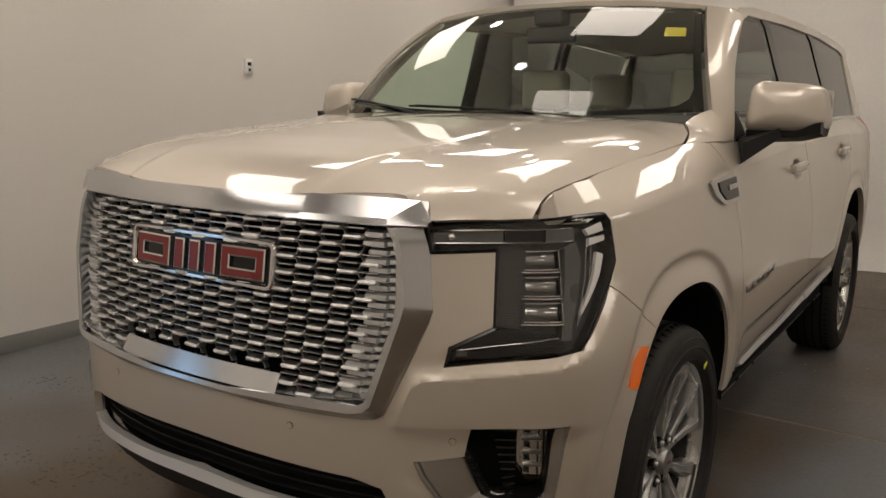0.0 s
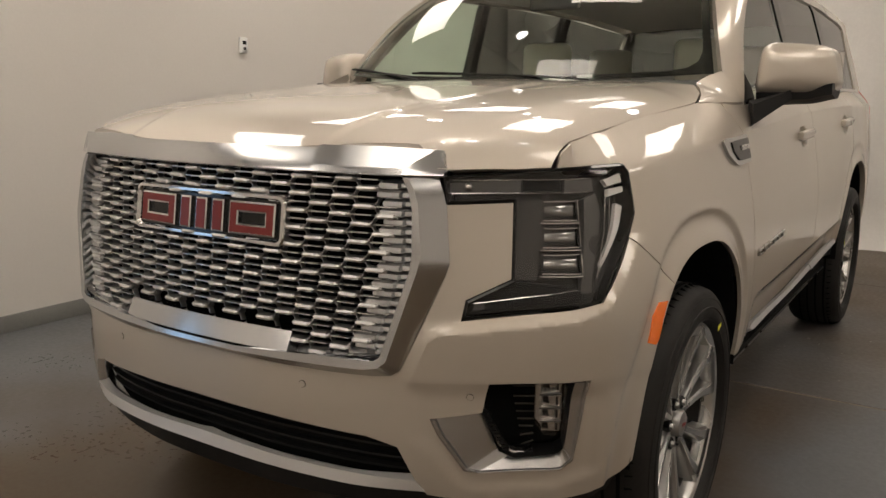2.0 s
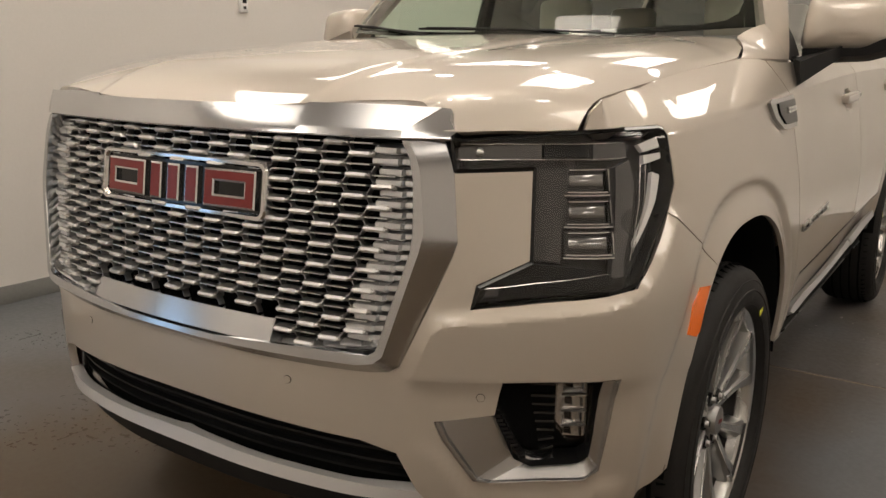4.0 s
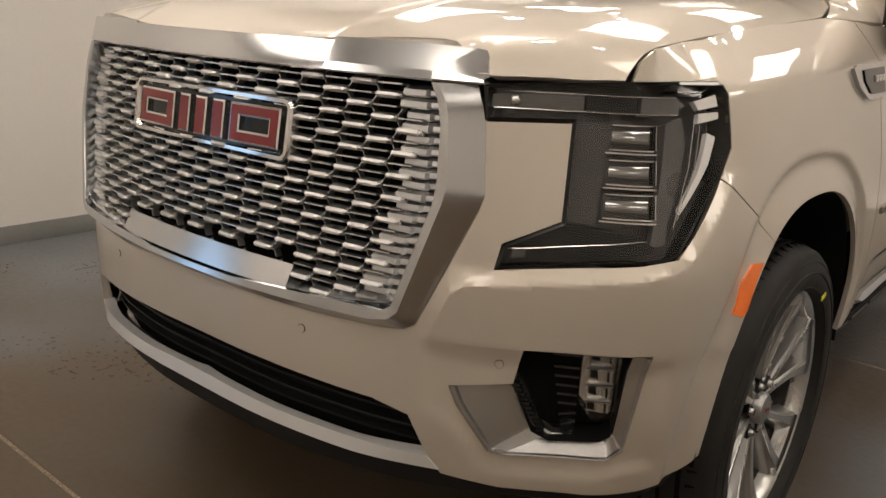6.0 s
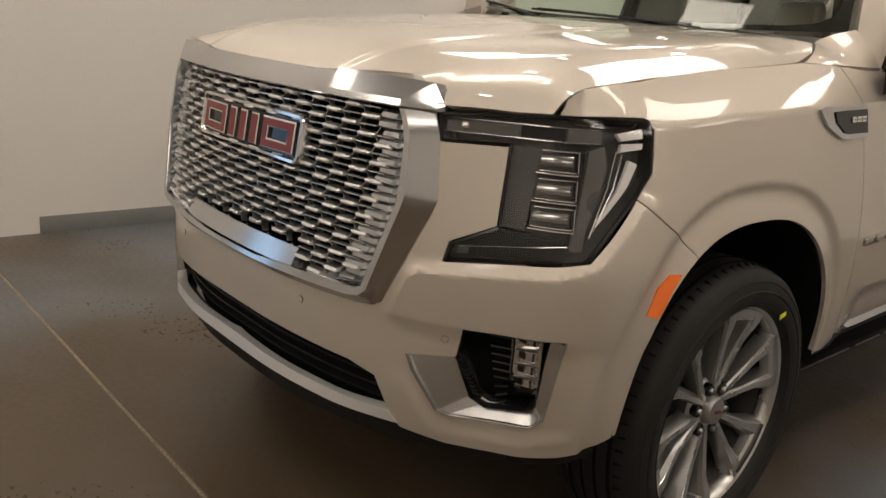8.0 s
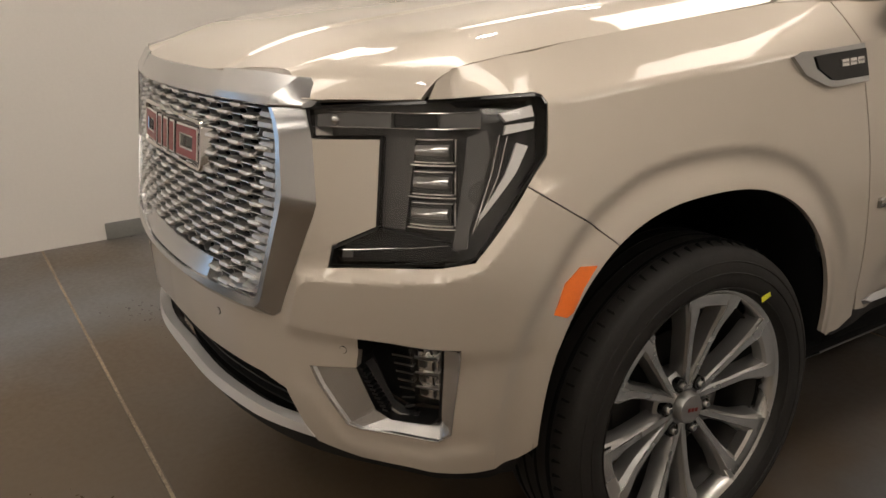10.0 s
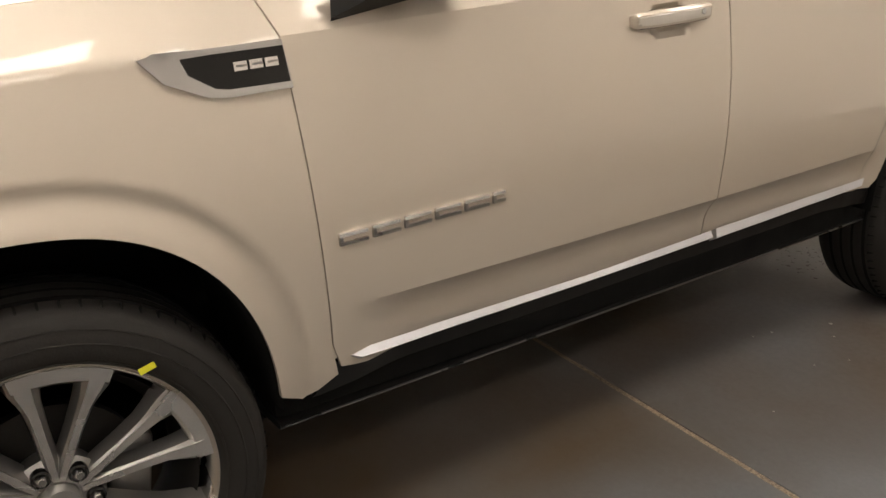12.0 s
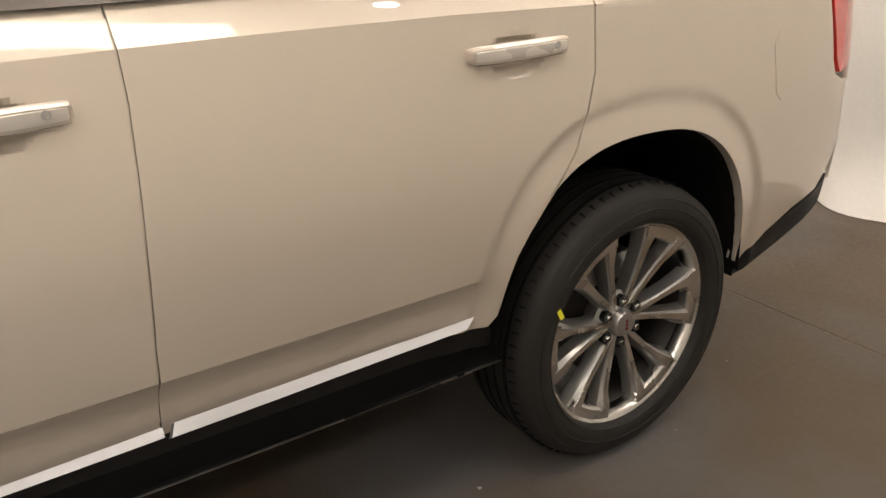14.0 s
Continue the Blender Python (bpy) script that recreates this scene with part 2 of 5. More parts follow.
def sheet(outlines, f, step=.03, depth=.012, mirror=False, lift=0.0, inner=None, bend=None):
    """A pressed panel: outlines in the plane, cut into a grid, laid on the surface f, its rim folded inwards by depth."""
    bm = bmesh.new()
    for o in outlines:
        bm.faces.new([bm.verts.new((a, b, 0)) for a, b in o])
    bmesh.ops.remove_doubles(bm, verts=bm.verts, dist=1e-5)
    for axis in (0, 1):
        lo, hi = min(v.co[axis] for v in bm.verts), max(v.co[axis] for v in bm.verts)
        s = step if isinstance(step, (int, float)) else step[axis]
        c = math.ceil(lo / s) * s
        while c < hi:
            no = (1, 0, 0) if axis == 0 else (0, 1, 0)
            bmesh.ops.bisect_plane(bm, geom=bm.verts[:] + bm.edges[:] + bm.faces[:], dist=1e-5, plane_co=(c * no[0], c * no[1], 0), plane_no=no)
            c += s
    normals = {}
    h = 1e-3
    for v in bm.verts:
        a, b = v.co.x, v.co.y
        p = Vector(f(a, b))
        n = (Vector(f(a + h, b)) - Vector(f(a - h, b))).cross(Vector(f(a, b + h)) - Vector(f(a, b - h)))
        n = n.normalized() if n.length > 1e-12 else Vector((0, 0, 1))
        away = p - (inner or MIDDLE)
        if n.dot(away) < 0:
            n = -n
        v.co = p + n * lift
        normals[v.index] = n
    bm.normal_update()
    bm.verts.index_update()
    if sum(fc.normal.dot(fc.calc_center_median() - (inner or MIDDLE)) for fc in bm.faces) < 0:
        bmesh.ops.reverse_faces(bm, faces=bm.faces)
    if depth:
        order = list(normals.values())
        rim = [e for e in bm.edges if e.is_boundary]
        if mirror:
            rim = [e for e in rim if not all(abs(v.co.x) < 1e-4 for v in e.verts)]
        where = {tuple(round(c, 6) for c in v.co): order[i] for i, v in enumerate(bm.verts)}
        got = bmesh.ops.extrude_edge_only(bm, edges=rim)
        for g in got["geom"]:
            if isinstance(g, bmesh.types.BMVert):
                g.co -= where[tuple(round(c, 6) for c in g.co)] * depth
    if mirror:
        twin = bm.copy()
        for v in twin.verts:
            v.co.x = -v.co.x
        bmesh.ops.reverse_faces(twin, faces=twin.faces)
        joined(bm, twin)
        bmesh.ops.remove_doubles(bm, verts=bm.verts, dist=1e-4)
    return bm


def tube(places, radius, sides=8, bm=None, flat=1.0):
    """A round bar along places."""
    rows = []
    pts = [Vector(p) for p in places]
    for i, p in enumerate(pts):
        d = (pts[min(i + 1, len(pts) - 1)] - pts[max(i - 1, 0)]).normalized()
        side = d.cross(Vector((0, 0, 1)))
        side = side.normalized() if side.length > 1e-4 else Vector((1, 0, 0))
        up = side.cross(d)
        rows.append([p + side * radius * math.cos(2 * math.pi * k / sides) + up * radius * flat * math.sin(2 * math.pi * k / sides) for k in range(sides)])
    return loft(rows, True, bm, True)


# ---- the shape of the car body ----
PLAN = [(0, .048), (.2, .052), (.34, .07), (.5, .108), (.65, .17), (.82, .278), (.903, .329), (.963, .395), (1.001, .473), (1.022, .56), (1.03, .65),
        (1.032, .8), (1.03, 1.0), (1.022, 1.6), (1.018, 2.4), (1.018, 3.2), (1.022, 3.7), (1.025, 4.07), (1.015, 4.5), (.985, 4.85), (.93, 5.08), (.8, 5.25), (.5, 5.33), (0, 5.36)]


def spline(points, count):
    """Catmull-Rom through the points, as an even run of places."""
    p = np.array(points, float)
    p = np.vstack([2 * p[0] - p[1], p, 2 * p[-1] - p[-2]])
    out = []
    for i in range(1, len(p) - 2):
        a, b, c, d = p[i - 1], p[i], p[i + 1], p[i + 2]
        for k in range(count):
            s = k / count
            out.append(.5 * (2 * b + (c - a) * s + (2 * a - 5 * b + 4 * c - d) * s * s + (3 * b - a - 3 * c + d) * s ** 3))
    out.append(p[-2])
    return np.array(out)


CURVE = spline(PLAN, 16)
_run = np.concatenate([[0], np.cumsum(np.linalg.norm(np.diff(CURVE, axis=0), axis=1))])
ARC = np.linspace(0, _run[-1], 1200)
PX, PY = np.interp(ARC, _run, CURVE[:, 0]), np.interp(ARC, _run, CURVE[:, 1])
for _ in range(6):
    PX[1:-1], PY[1:-1] = (PX[:-2] + 2 * PX[1:-1] + PX[2:]) / 4, (PY[:-2] + 2 * PY[1:-1] + PY[2:]) / 4
_tx, _ty = np.gradient(PX), np.gradient(PY)
_tl = np.hypot(_tx, _ty)
NX, NY = _ty / _tl, -_tx / _tl
FRONT = int(np.argmax(PX > .9))


def ux(x):
    """Run along the contour at which the nose is x from the middle."""
    return float(np.interp(x, PX[:FRONT + 40], ARC[:FRONT + 40]))


def uy(y):
    """Run along the contour at which the flank is y behind the nose."""
    return float(np.interp(y, PY[10:-40], ARC[10:-40]))


def ramp(a, b, v):
    s = min(1.0, max(0.0, (v - a) / (b - a)))
    return s * s * (3 - 2 * s)


HEIGHTS = [.40, .50, .60, .70, .80, .90, 1.0, 1.1, 1.2, 1.3]
# insets of the body from its widest contour, bottom to top, at stations along the flank
STATIONS = [(0, [.03, .01, 0, .0, .004, .012, .026, .040, .052, .06]), (ux(.62), [.03, .008, 0, .0, .004, .012, .02, .028, .035, .045]),
            (ux(.85), [.03, .01, 0, 0, .0, .006, .025, .048, .065, .085]),
            (uy(.42), [.03, .01, 0, 0, 0, .004, .032, .065, .10, .13]), (uy(.56), [.02, .008, 0, 0, 0, .008, .032, .068, .105, .14]),
            (uy(.75), [.02, .006, 0, 0, .001, .008, .026, .055, .088, .12]), (uy(1.1), [.02, .01, .004, 0, .001, .006, .02, .042, .068, .09]),
            (uy(1.6), [.05, .03, .014, .004, .002, .006, .016, .034, .054, .075]), (uy(2.6), [.06, .04, .024, .012, .006, .008, .018, .036, .058, .08]),
            (uy(3.4), [.06, .04, .026, .014, .006, .004, .01, .024, .04, .058]), (uy(4.1), [.04, .02, .01, .005, .002, .004, .01, .022, .038, .055]),
            (uy(4.8), [.05, .03, .012, .004, .0, .002, .006, .014, .026, .04]), (ARC[-1], [.06, .03, .012, .004, 0, .0, .004, .012, .02, .03])]
_su = np.array([s[0] for s in STATIONS])
_sv = np.array([s[1] for s in STATIONS])
_zz = np.linspace(.4, 1.3, 91)
_fine = np.array([np.interp(_zz, HEIGHTS, r) for r in _sv])
for _ in range(40):
    _fine[:, 1:-1] = (_fine[:, :-2] + 2 * _fine[:, 1:-1] + _fine[:, 2:]) / 4
_uu = np.linspace(0, ARC[-1], 800)
TABLE = np.array([np.interp(_uu, _su, _fine[:, i]) for i in range(91)]).T
for _ in range(60):
    TABLE[1:-1] = (TABLE[:-2] + 2 * TABLE[1:-1] + TABLE[2:]) / 4
# the upper edge of the flank: bonnet gap, then the foot of the windows
SHUT = [(.80, .335, 1.20), (.838, .372, 1.212), (.838, .40, 1.240), (.838, .437, 1.262), (.842, .55, 1.276), (.848, .7, 1.292), (.858, 1.0, 1.319), (.866, 1.31, 1.342), (.882, 1.45, 1.342), (.893, 1.6, 1.340), (.893, 2.0, 1.346), (.889, 2.76, 1.361), (.885, 3.86, 1.381), (.872, 4.7, 1.386), (.86, 5.0, 1.386)]
_ns = [int(np.argmin((PX - x) ** 2 + (PY - y) ** 2)) for x, y, z in SHUT]
SHUT_U = np.array([ARC[i] for i in _ns])
SHUT_D = np.array([(PX[i] - x) * NX[i] + (PY[i] - y) * NY[i] for i, (x, y, z) in zip(_ns, SHUT)])
SHUT_Z = np.array([z for x, y, z in SHUT])
CREASE = [(0, 1.6), (.32, 1.5), (.36, 1.19), (.6, 1.191), (.9, 1.211), (1.3, 1.23), (1.55, 1.245), (2.2, 1.27), (2.6, 1.284), (3.0, 1.296), (3.46, 1.304), (3.9, 1.304), (5.4, 1.29)]


BEZEL_U = [ux(.63), ux(.655), ux(.705), ux(.73), ux(.893), ux(.915), ux(.945), ux(.97)]
HANDLES = [(2.575, 1.199), (3.630, 1.222)]


def arch(y, z, yc, b):
    return ((abs(y - yc) / .475) ** 2.5 + (abs(z - .417) / b) ** 2.5) ** .4


def run_at(x, y):
    """The run along the contour nearest to a place in plan."""
    i = int(np.argmin((PX - x) ** 2 + (PY - y) ** 2))
    return float(ARC[i] + max(-.006, min(.006, (x - PX[i]) * -NY[i] + (y - PY[i]) * NX[i])))


# the edge of the bumper's face below the headlight, from the grille's corner round the lamp to the wing
SEAM_U = [run_at(.9652, .5122), run_at(1.022, .6424)]
BROW = [(run_at(x, y), z) for x, y, z in ((.60, .147, .727), (.635, .169, .822), (.655, .181, .838), (.695, .199, .843), (.802, .264, .855), (.879, .318, .867), (.925, .357, .876), (.946, .395, .890))]
BROW += [(run_at(.947, .405) + .0167, .9027), (SEAM_U[0] + .14 * (SEAM_U[1] - SEAM_U[0]), 1.0418 - .14 * .0902)]
BROW_U, BROW_Z = [p[0] for p in BROW], [p[1] for p in BROW]


def proud(u, z):
    """How far the bumper's face stands out: it leans forward up to the brow, then a slope falls back to the lamp."""
    zc = float(np.interp(u, BROW_U, BROW_Z))
    top = .004 + .0075 * min(1.0, max(0.0, (zc - .727) / .09))
    if z <= zc:
        return (.004 + (top - .004) * min(1.0, max(0.0, z - .727) / max(.03, zc - .727))) * ramp(.719, .727, z) * ramp(BROW_U[0] - .02, BROW_U[0] + .01, u)
    tilt = (float(np.interp(u + .004, BROW_U, BROW_Z)) - float(np.interp(u - .004, BROW_U, BROW_Z))) / .008
    return top * max(0.0, 1 - (z - zc) / math.hypot(1, tilt) / .026) * ramp(BROW_U[0] - .02, BROW_U[0] + .01, u)


def arch_line(yc, b, a0, a1, n):
    """Places (y, z) round a wheel arch, from the angle a0 to a1 in degrees, 0 being level and forward."""
    out = []
    for k in range(n + 1):
        a = math.radians(a0 + (a1 - a0) * k / n)
        c, s = math.cos(a), math.sin(a)
        r = (abs(c) ** 2.5 + abs(s) ** 2.5) ** -.4
        out.append((yc - .475 * r * c, .417 + b * r * s))
    return out


def base_inset(u, z):
    i = min(798.999, max(0.0, u / ARC[-1] * 799))
    j = min(89.999, max(0.0, (z - .4) * 100))
    a, b = int(i), int(j)
    s, t = i - a, j - b
    return TABLE[a, b] * (1 - s) * (1 - t) + TABLE[a + 1, b] * s * (1 - t) + TABLE[a, b + 1] * (1 - s) * t + TABLE[a + 1, b + 1] * s * t


def inset(u, z, y):
    d = base_inset(u, z)
    zc = np.interp(y, [c[0] for c in CREASE], [c[1] for c in CREASE])
    if y > .33 and z > zc:
        dc = base_inset(u, zc)
        k = (z - zc) / max(.03, np.interp(u, SHUT_U, SHUT_Z) - zc)
        d = dc + (np.interp(u, SHUT_U, SHUT_D) - dc) * k * (.8 + .2 * min(k, 1.2))
    if y < .62 and z > .71:
        d -= proud(u, z) * (1 - ramp(.48, .62, y))
    w = ramp(1.59, 1.80, y) * (1 - ramp(3.38, 3.62, y))
    if w > 0:
        k = max(0.0, door_line(y) - z)
        k = min(k, .08)
        d += w * (.85 * k - 5.6 * k * k)
    if y < .6 and z < .73 and u > BEZEL_U[0] - .05:
        zb = float(np.interp(u, BEZEL_U, [.62, .60, .507, .502, .514, .535, .54, .54]))
        d += .007 * ramp(zb - .052, zb - .022, z) * (1 - ramp(.69, .72, z)) * ramp(BEZEL_U[0] - .05, BEZEL_U[0], u) * (1 - ramp(BEZEL_U[6] + .008, BEZEL_U[7] + .004, u))
    for hy, hz in HANDLES:
        e = 1 - abs((y - hy) / .082) ** 2.4 - abs((z - hz + .010) / .044) ** 2.4
        if e > 0:
            d += .019 * ramp(0, .8, e)
    if y > .35 and z > .38:
        for yc, bb, top, amp in ((.975, .545, 1.165, .011), (4.05, .567, 1.175, .008)):
            r = arch(y, z, yc, bb)
            if r < 1.3:
                k = min(1.0, max(0.0, (top - r) / .05))
                d += amp * (1 - (1 - k) ** 2) - amp * (1 - ramp(1.0, top - .05, r))
    return d


def skin(u, z):
    """The body's outer face at a run u along its contour and a height z."""
    i = u / ARC[-1] * (len(ARC) - 1)
    a = int(min(len(ARC) - 2, max(0, i)))
    s = i - a
    x, y = PX[a] + (PX[a + 1] - PX[a]) * s, PY[a] + (PY[a + 1] - PY[a]) * s
    nx, ny = NX[a] + (NX[a + 1] - NX[a]) * s, NY[a] + (NY[a + 1] - NY[a]) * s
    d = inset(u, z, y)
    return (x - nx * d, y - ny * d, z)


def nose(x, z):
    """The plane of the grille."""
    return (x, .058 + .19 * x * x + .14 * (z - .77), z)


def front(x):
    """Where the bonnet's front edge lies."""
    return float(np.interp(abs(x), [0, .2, .34, .5, .57, .60, .64, .7, .78, .84, .9], [.122, .130, .150, .184, .203, .204, .206, .252, .316, .366, .42]))


RIDGE_Y = np.linspace(.1, 1.6, 151)


def smoothed(ys, zs, rounds=30):
    """A smooth run of heights through a few stations, over the length of the bonnet."""
    v = np.interp(RIDGE_Y, ys, zs)
    ends = v[0], v[-1]
    for _ in range(rounds):
        v[1:-1] = (v[:-2] + 2 * v[1:-1] + v[2:]) / 4
    v[0], v[-1] = ends
    return v


INNER_X = smoothed([.1, .2, .4, .65, 1.2, 1.6], [.326, .338, .372, .386, .372, .366])
OUTER_X = smoothed([.1, .21, .33, .5, .66, 1.0, 1.4, 1.6], [.565, .582, .602, .634, .652, .664, .684, .70])
FAR_X = smoothed([.1, .37, .44, .7, 1.0, 1.31, 1.6], [.832, .834, .835, .844, .854, .862, .862], 6)
INNER_Z = smoothed([.1, .15, .18, .205, .24, .29, .34, .385, .475, .575, .8, .95, 1.15, 1.4, 1.6], [1.226, 1.250, 1.267, 1.280, 1.294, 1.309, 1.3215, 1.330, 1.341, 1.352, 1.373, 1.388, 1.403, 1.413, 1.419], 10)
OUTER_Z = smoothed([.1, .2, .3, .4, .5, .65, .8, .95, 1.15, 1.4, 1.6], [1.236, 1.259, 1.284, 1.308, 1.326, 1.344, 1.359, 1.372, 1.388, 1.405, 1.414])
FAR_Z = smoothed([.1, .3, .44, .7, 1.0, 1.3, 1.4, 1.5, 1.6], [1.235, 1.25, 1.263, 1.292, 1.319, 1.344, 1.368, 1.398, 1.41], 12)


def along(values, y):
    return float(np.interp(y, RIDGE_Y, values))


def hood_x(p, y):
    """The place across the bonnet: p is 1 on the inner ridge, 2 on the outer one and 3 on the side edge."""
    xs = (0, along(INNER_X, y), along(OUTER_X, y), along(FAR_X, y))
    i = min(2, max(0, int(p)))
    return xs[i] + (xs[i + 1] - xs[i]) * (p - i)


def hood_p(x, y):
    return float(np.interp(x, [0, along(INNER_X, y), along(OUTER_X, y), along(FAR_X, y)], [0, 1, 2, 3]))


def hood(p, y):
    """The top of the bonnet: a raised middle between two ridges, a hollowed panel, an outer ridge, and a shoulder, rolled over at the nose."""
    x = hood_x(p, y)
    mid, out, edge = along(INNER_Z, y), along(OUTER_Z, y), along(FAR_Z, y)
    if p < 1:
        z = mid + .007 * (1 - p * p) * ramp(.15, .6, y)
    elif p < 2:
        k = p - 1
        z = mid + (out - mid) * k - .0045 * ramp(0, .14, k) * (1 - k) * (1 - .6 * ramp(.9, 1.45, y)) + .008 * k * (1 - k)
    else:
        k = min(1.0, p - 2)
        z = edge + (out - edge) * (1 - k) + .013 * math.sin(math.pi * k) * ramp(.30, .5, y) * (1 - ramp(1.2, 1.45, y))
    near = max(0.0, 1 - (y - front(x)) / .13)
    z -= .053 * ramp(.585, .645, x) * near ** 3
    return (x, y, z)


def at(x, y, z):
    """The run along the contour that lies nearest to a place, and its height."""
    i = int(np.argmin((PX - x) ** 2 + (PY - y) ** 2))
    run = (x - PX[i]) * -NY[i] + (y - PY[i]) * NX[i]
    return (float(ARC[i] + max(-.006, min(.006, run))), z)


def crease(y):
    return float(np.interp(y, [c[0] for c in CREASE[2:]], [c[1] for c in CREASE[2:]]))


def plan_y(u):
    return float(np.interp(u, ARC, PY))


def door_line(y):
    """The height of the crease low on the doors."""
    return .683 + .022 * ((y - 2.1) / 1.4) ** 2 * (1 if y > 2.1 else .6)


def lift(u, w):
    y = plan_y(u)
    return (crease(y) - 1.25) * ramp(1.0, 1.2, w) + (door_line(min(max(y, 1.6), 3.6)) - .6875) * ramp(.48, .65, w) * (1 - ramp(.70, .95, w))


def flank(u, w):
    """The skin with its two creases at the constant heights 1.25 and 0.6875, so that the grid follows them."""
    return skin(u, w + lift(u, w))


def level(u, z):
    """The height on flank() that gives the true height z."""
    w = z
    for _ in range(25):
        w = z - lift(u, w)
    return (u, w)


def side(*places):
    """An outline on the flank from places (y, z)."""
    return [level(*at(1.025, y, z)) for y, z in places]


# ---- the room ----
def structure(name, bm, mat, label, category, parent=None):
    ob = part(name, bm, mat, parent, label)
    return tagged(ob, label, category, kind="structure")


floor = structure("floor", block(-3.1, 5.8, -7.2, 7.3, -.12, -.003, 0), SEALANT, "tan sealant bed below the painted concrete slabs", "floor")
walls = [("wall_west", (-3.15, -2.95, -7.2, 7.3), "plain off-white painted wall with a slight sheen"),
         ("wall_north", (-3.15, 5.8, 7.0, 7.3), "off-white wall behind the draped sheet"),
         ("wall_east", (5.6, 5.8, -7.2, 7.0), "plain off-white painted wall"),
         ("wall_south", (-2.95, 5.6, -7.2, -7.0), "plain off-white painted wall")]
for name, (x0, x1, y0, y1), label in walls:
    structure(name, block(x0, x1, y0, y1, -.12, CEILING + .1, 0), WALLPAINT, label, "wall")
structure("ceiling", block(-2.95, 5.6, -7.0, 7.0, CEILING, CEILING + .1, 0), CEILPAINT, "pale painted ceiling with recessed light panels", "ceiling")
structure("baseboard", block(-2.95, -2.938, .33, 6.99, 0, .10, .002), BASEPAINT, "grey painted band along the foot of the wall", "baseboard")


def light_panel(x, y, lx, ly):
    thing = tagged(new("ceiling_light"), "white rectangular light panel in a thin white ceiling rim", "ceiling light", "ceiling lights")
    thing.location = (x, y, CEILING)
    bm = bmesh.new()
    for a0, a1, b0, b1 in ((-lx / 2 - .02, lx / 2 + .02, -ly / 2 - .02, -ly / 2), (-lx / 2 - .02, lx / 2 + .02, ly / 2, ly / 2 + .02),
                           (-lx / 2 - .02, -lx / 2, -ly / 2, ly / 2), (lx / 2, lx / 2 + .02, -ly / 2, ly / 2)):
        block(a0, a1, b0, b1, -.025, 0, .002, 1, bm)
    part("rim", bm, PAPER, thing)
    part("diffuser", block(-lx / 2, lx / 2, -ly / 2, ly / 2, -.018, -.006, 0), PANELGLOW, thing, "glowing white diffuser")


def spot(x, y, r=.07):
    thing = tagged(new("round_ceiling_light"), "small round bright lamp in the ceiling", "ceiling light", "round ceiling lights")
    thing.location = (x, y, CEILING)
    part("ring", lathe([(r + .02, 0), (r + .02, -.012), (r, -.015), (r, -.004)], 40), PAPER, thing).rotation_euler = (0, radians(-90), 0)
    part("lamp_face", lathe([(.0005, -.006), (r, -.006)], 40), SPOTGLOW, thing, "glowing round face").rotation_euler = (0, radians(-90), 0)


for x, y, lx, ly in LIGHTS:
    light_panel(x, y, lx, ly)
for x, y in SPOTS:
    spot(x, y)


def thermostat():
    thing = tagged(new("thermostat"), "small white wall controller with a dark display", "thermostat")
    thing.location = (-2.95, 3.015, 1.69)
    part("case", block(0, .025, -.035, .035, -.055, .055, .006), PAPER, thing)
    part("display", block(.0255, .027, -.018, .018, .005, .03, .001, 1), GLOSSBLACK, thing, "small dark display")
    part("button", block(.0255, .029, -.012, .012, -.035, -.015, .001, 1), DARKTRIM, thing, "grey button")


thermostat()


def glazed_door():
    """An unseen glazed door, added in the side wall so that its daylight gives the bumper lip a blue reflection."""
    door = tagged(new("door_1"), "added unseen glazed door with pale blue daylight behind it", "door", kind="structure")
    door.location = (-2.95, -2.4, 0)
    for y0, y1, z0, z1 in ((-.50, -.42, 0, 2.1), (.42, .50, 0, 2.1), (-.42, .42, 2.0, 2.1), (-.42, .42, 0, .25)):
        part("door_stile", block(.002, .05, y0, y1, z0, z1, .004, 1), BASEPAINT, door)
    part("pane", block(.01, .02, -.42, .42, .25, 2.0, 0), DAYLIGHT, door, "pane full of pale blue daylight")


glazed_door()


def draped_sheet():
    """White sheeting hung before the end wall, gathered where it meets the floor."""
    rows = []
    for k in range(26):
        s = k / 25
        z = 3.2 * (1 - s) + .004
        row = []
        for i in range(140):
            x = -2.9 + 8.4 * i / 139
            out = .05 * math.sin(x * 4.1) + .03 * math.sin(x * 9.7 + 1) + .02 * noise.noise(Vector((x * 3, s * 4, 0)))
            foot = .16 * max(0, 1 - z / .35) ** 2 * (1 + .5 * math.sin(x * 6.3))
            row.append((x, 6.86 - out * (.3 + .7 * s) - foot, z))
        rows.append(row)
    thing = part("draped_sheet", loft(rows), SHEET, None)
    tagged(thing, "white plastic sheeting hung in soft folds down to the floor", "sheet")


draped_sheet()

# ---- the car ----
car = tagged(new("sport_utility_vehicle"), "large champagne beige metallic vehicle with a broad chrome mesh grille", "car")


def both(name, mesh_or_bm, mat, parent=None, label="", sharp=35):
    """A part on the driver's side and its mirror image."""
    a = part(name, mesh_or_bm, mat, parent or car, label, sharp)
    b = part(name, flipped(a.data), mat, parent or car, label)
    return a, b


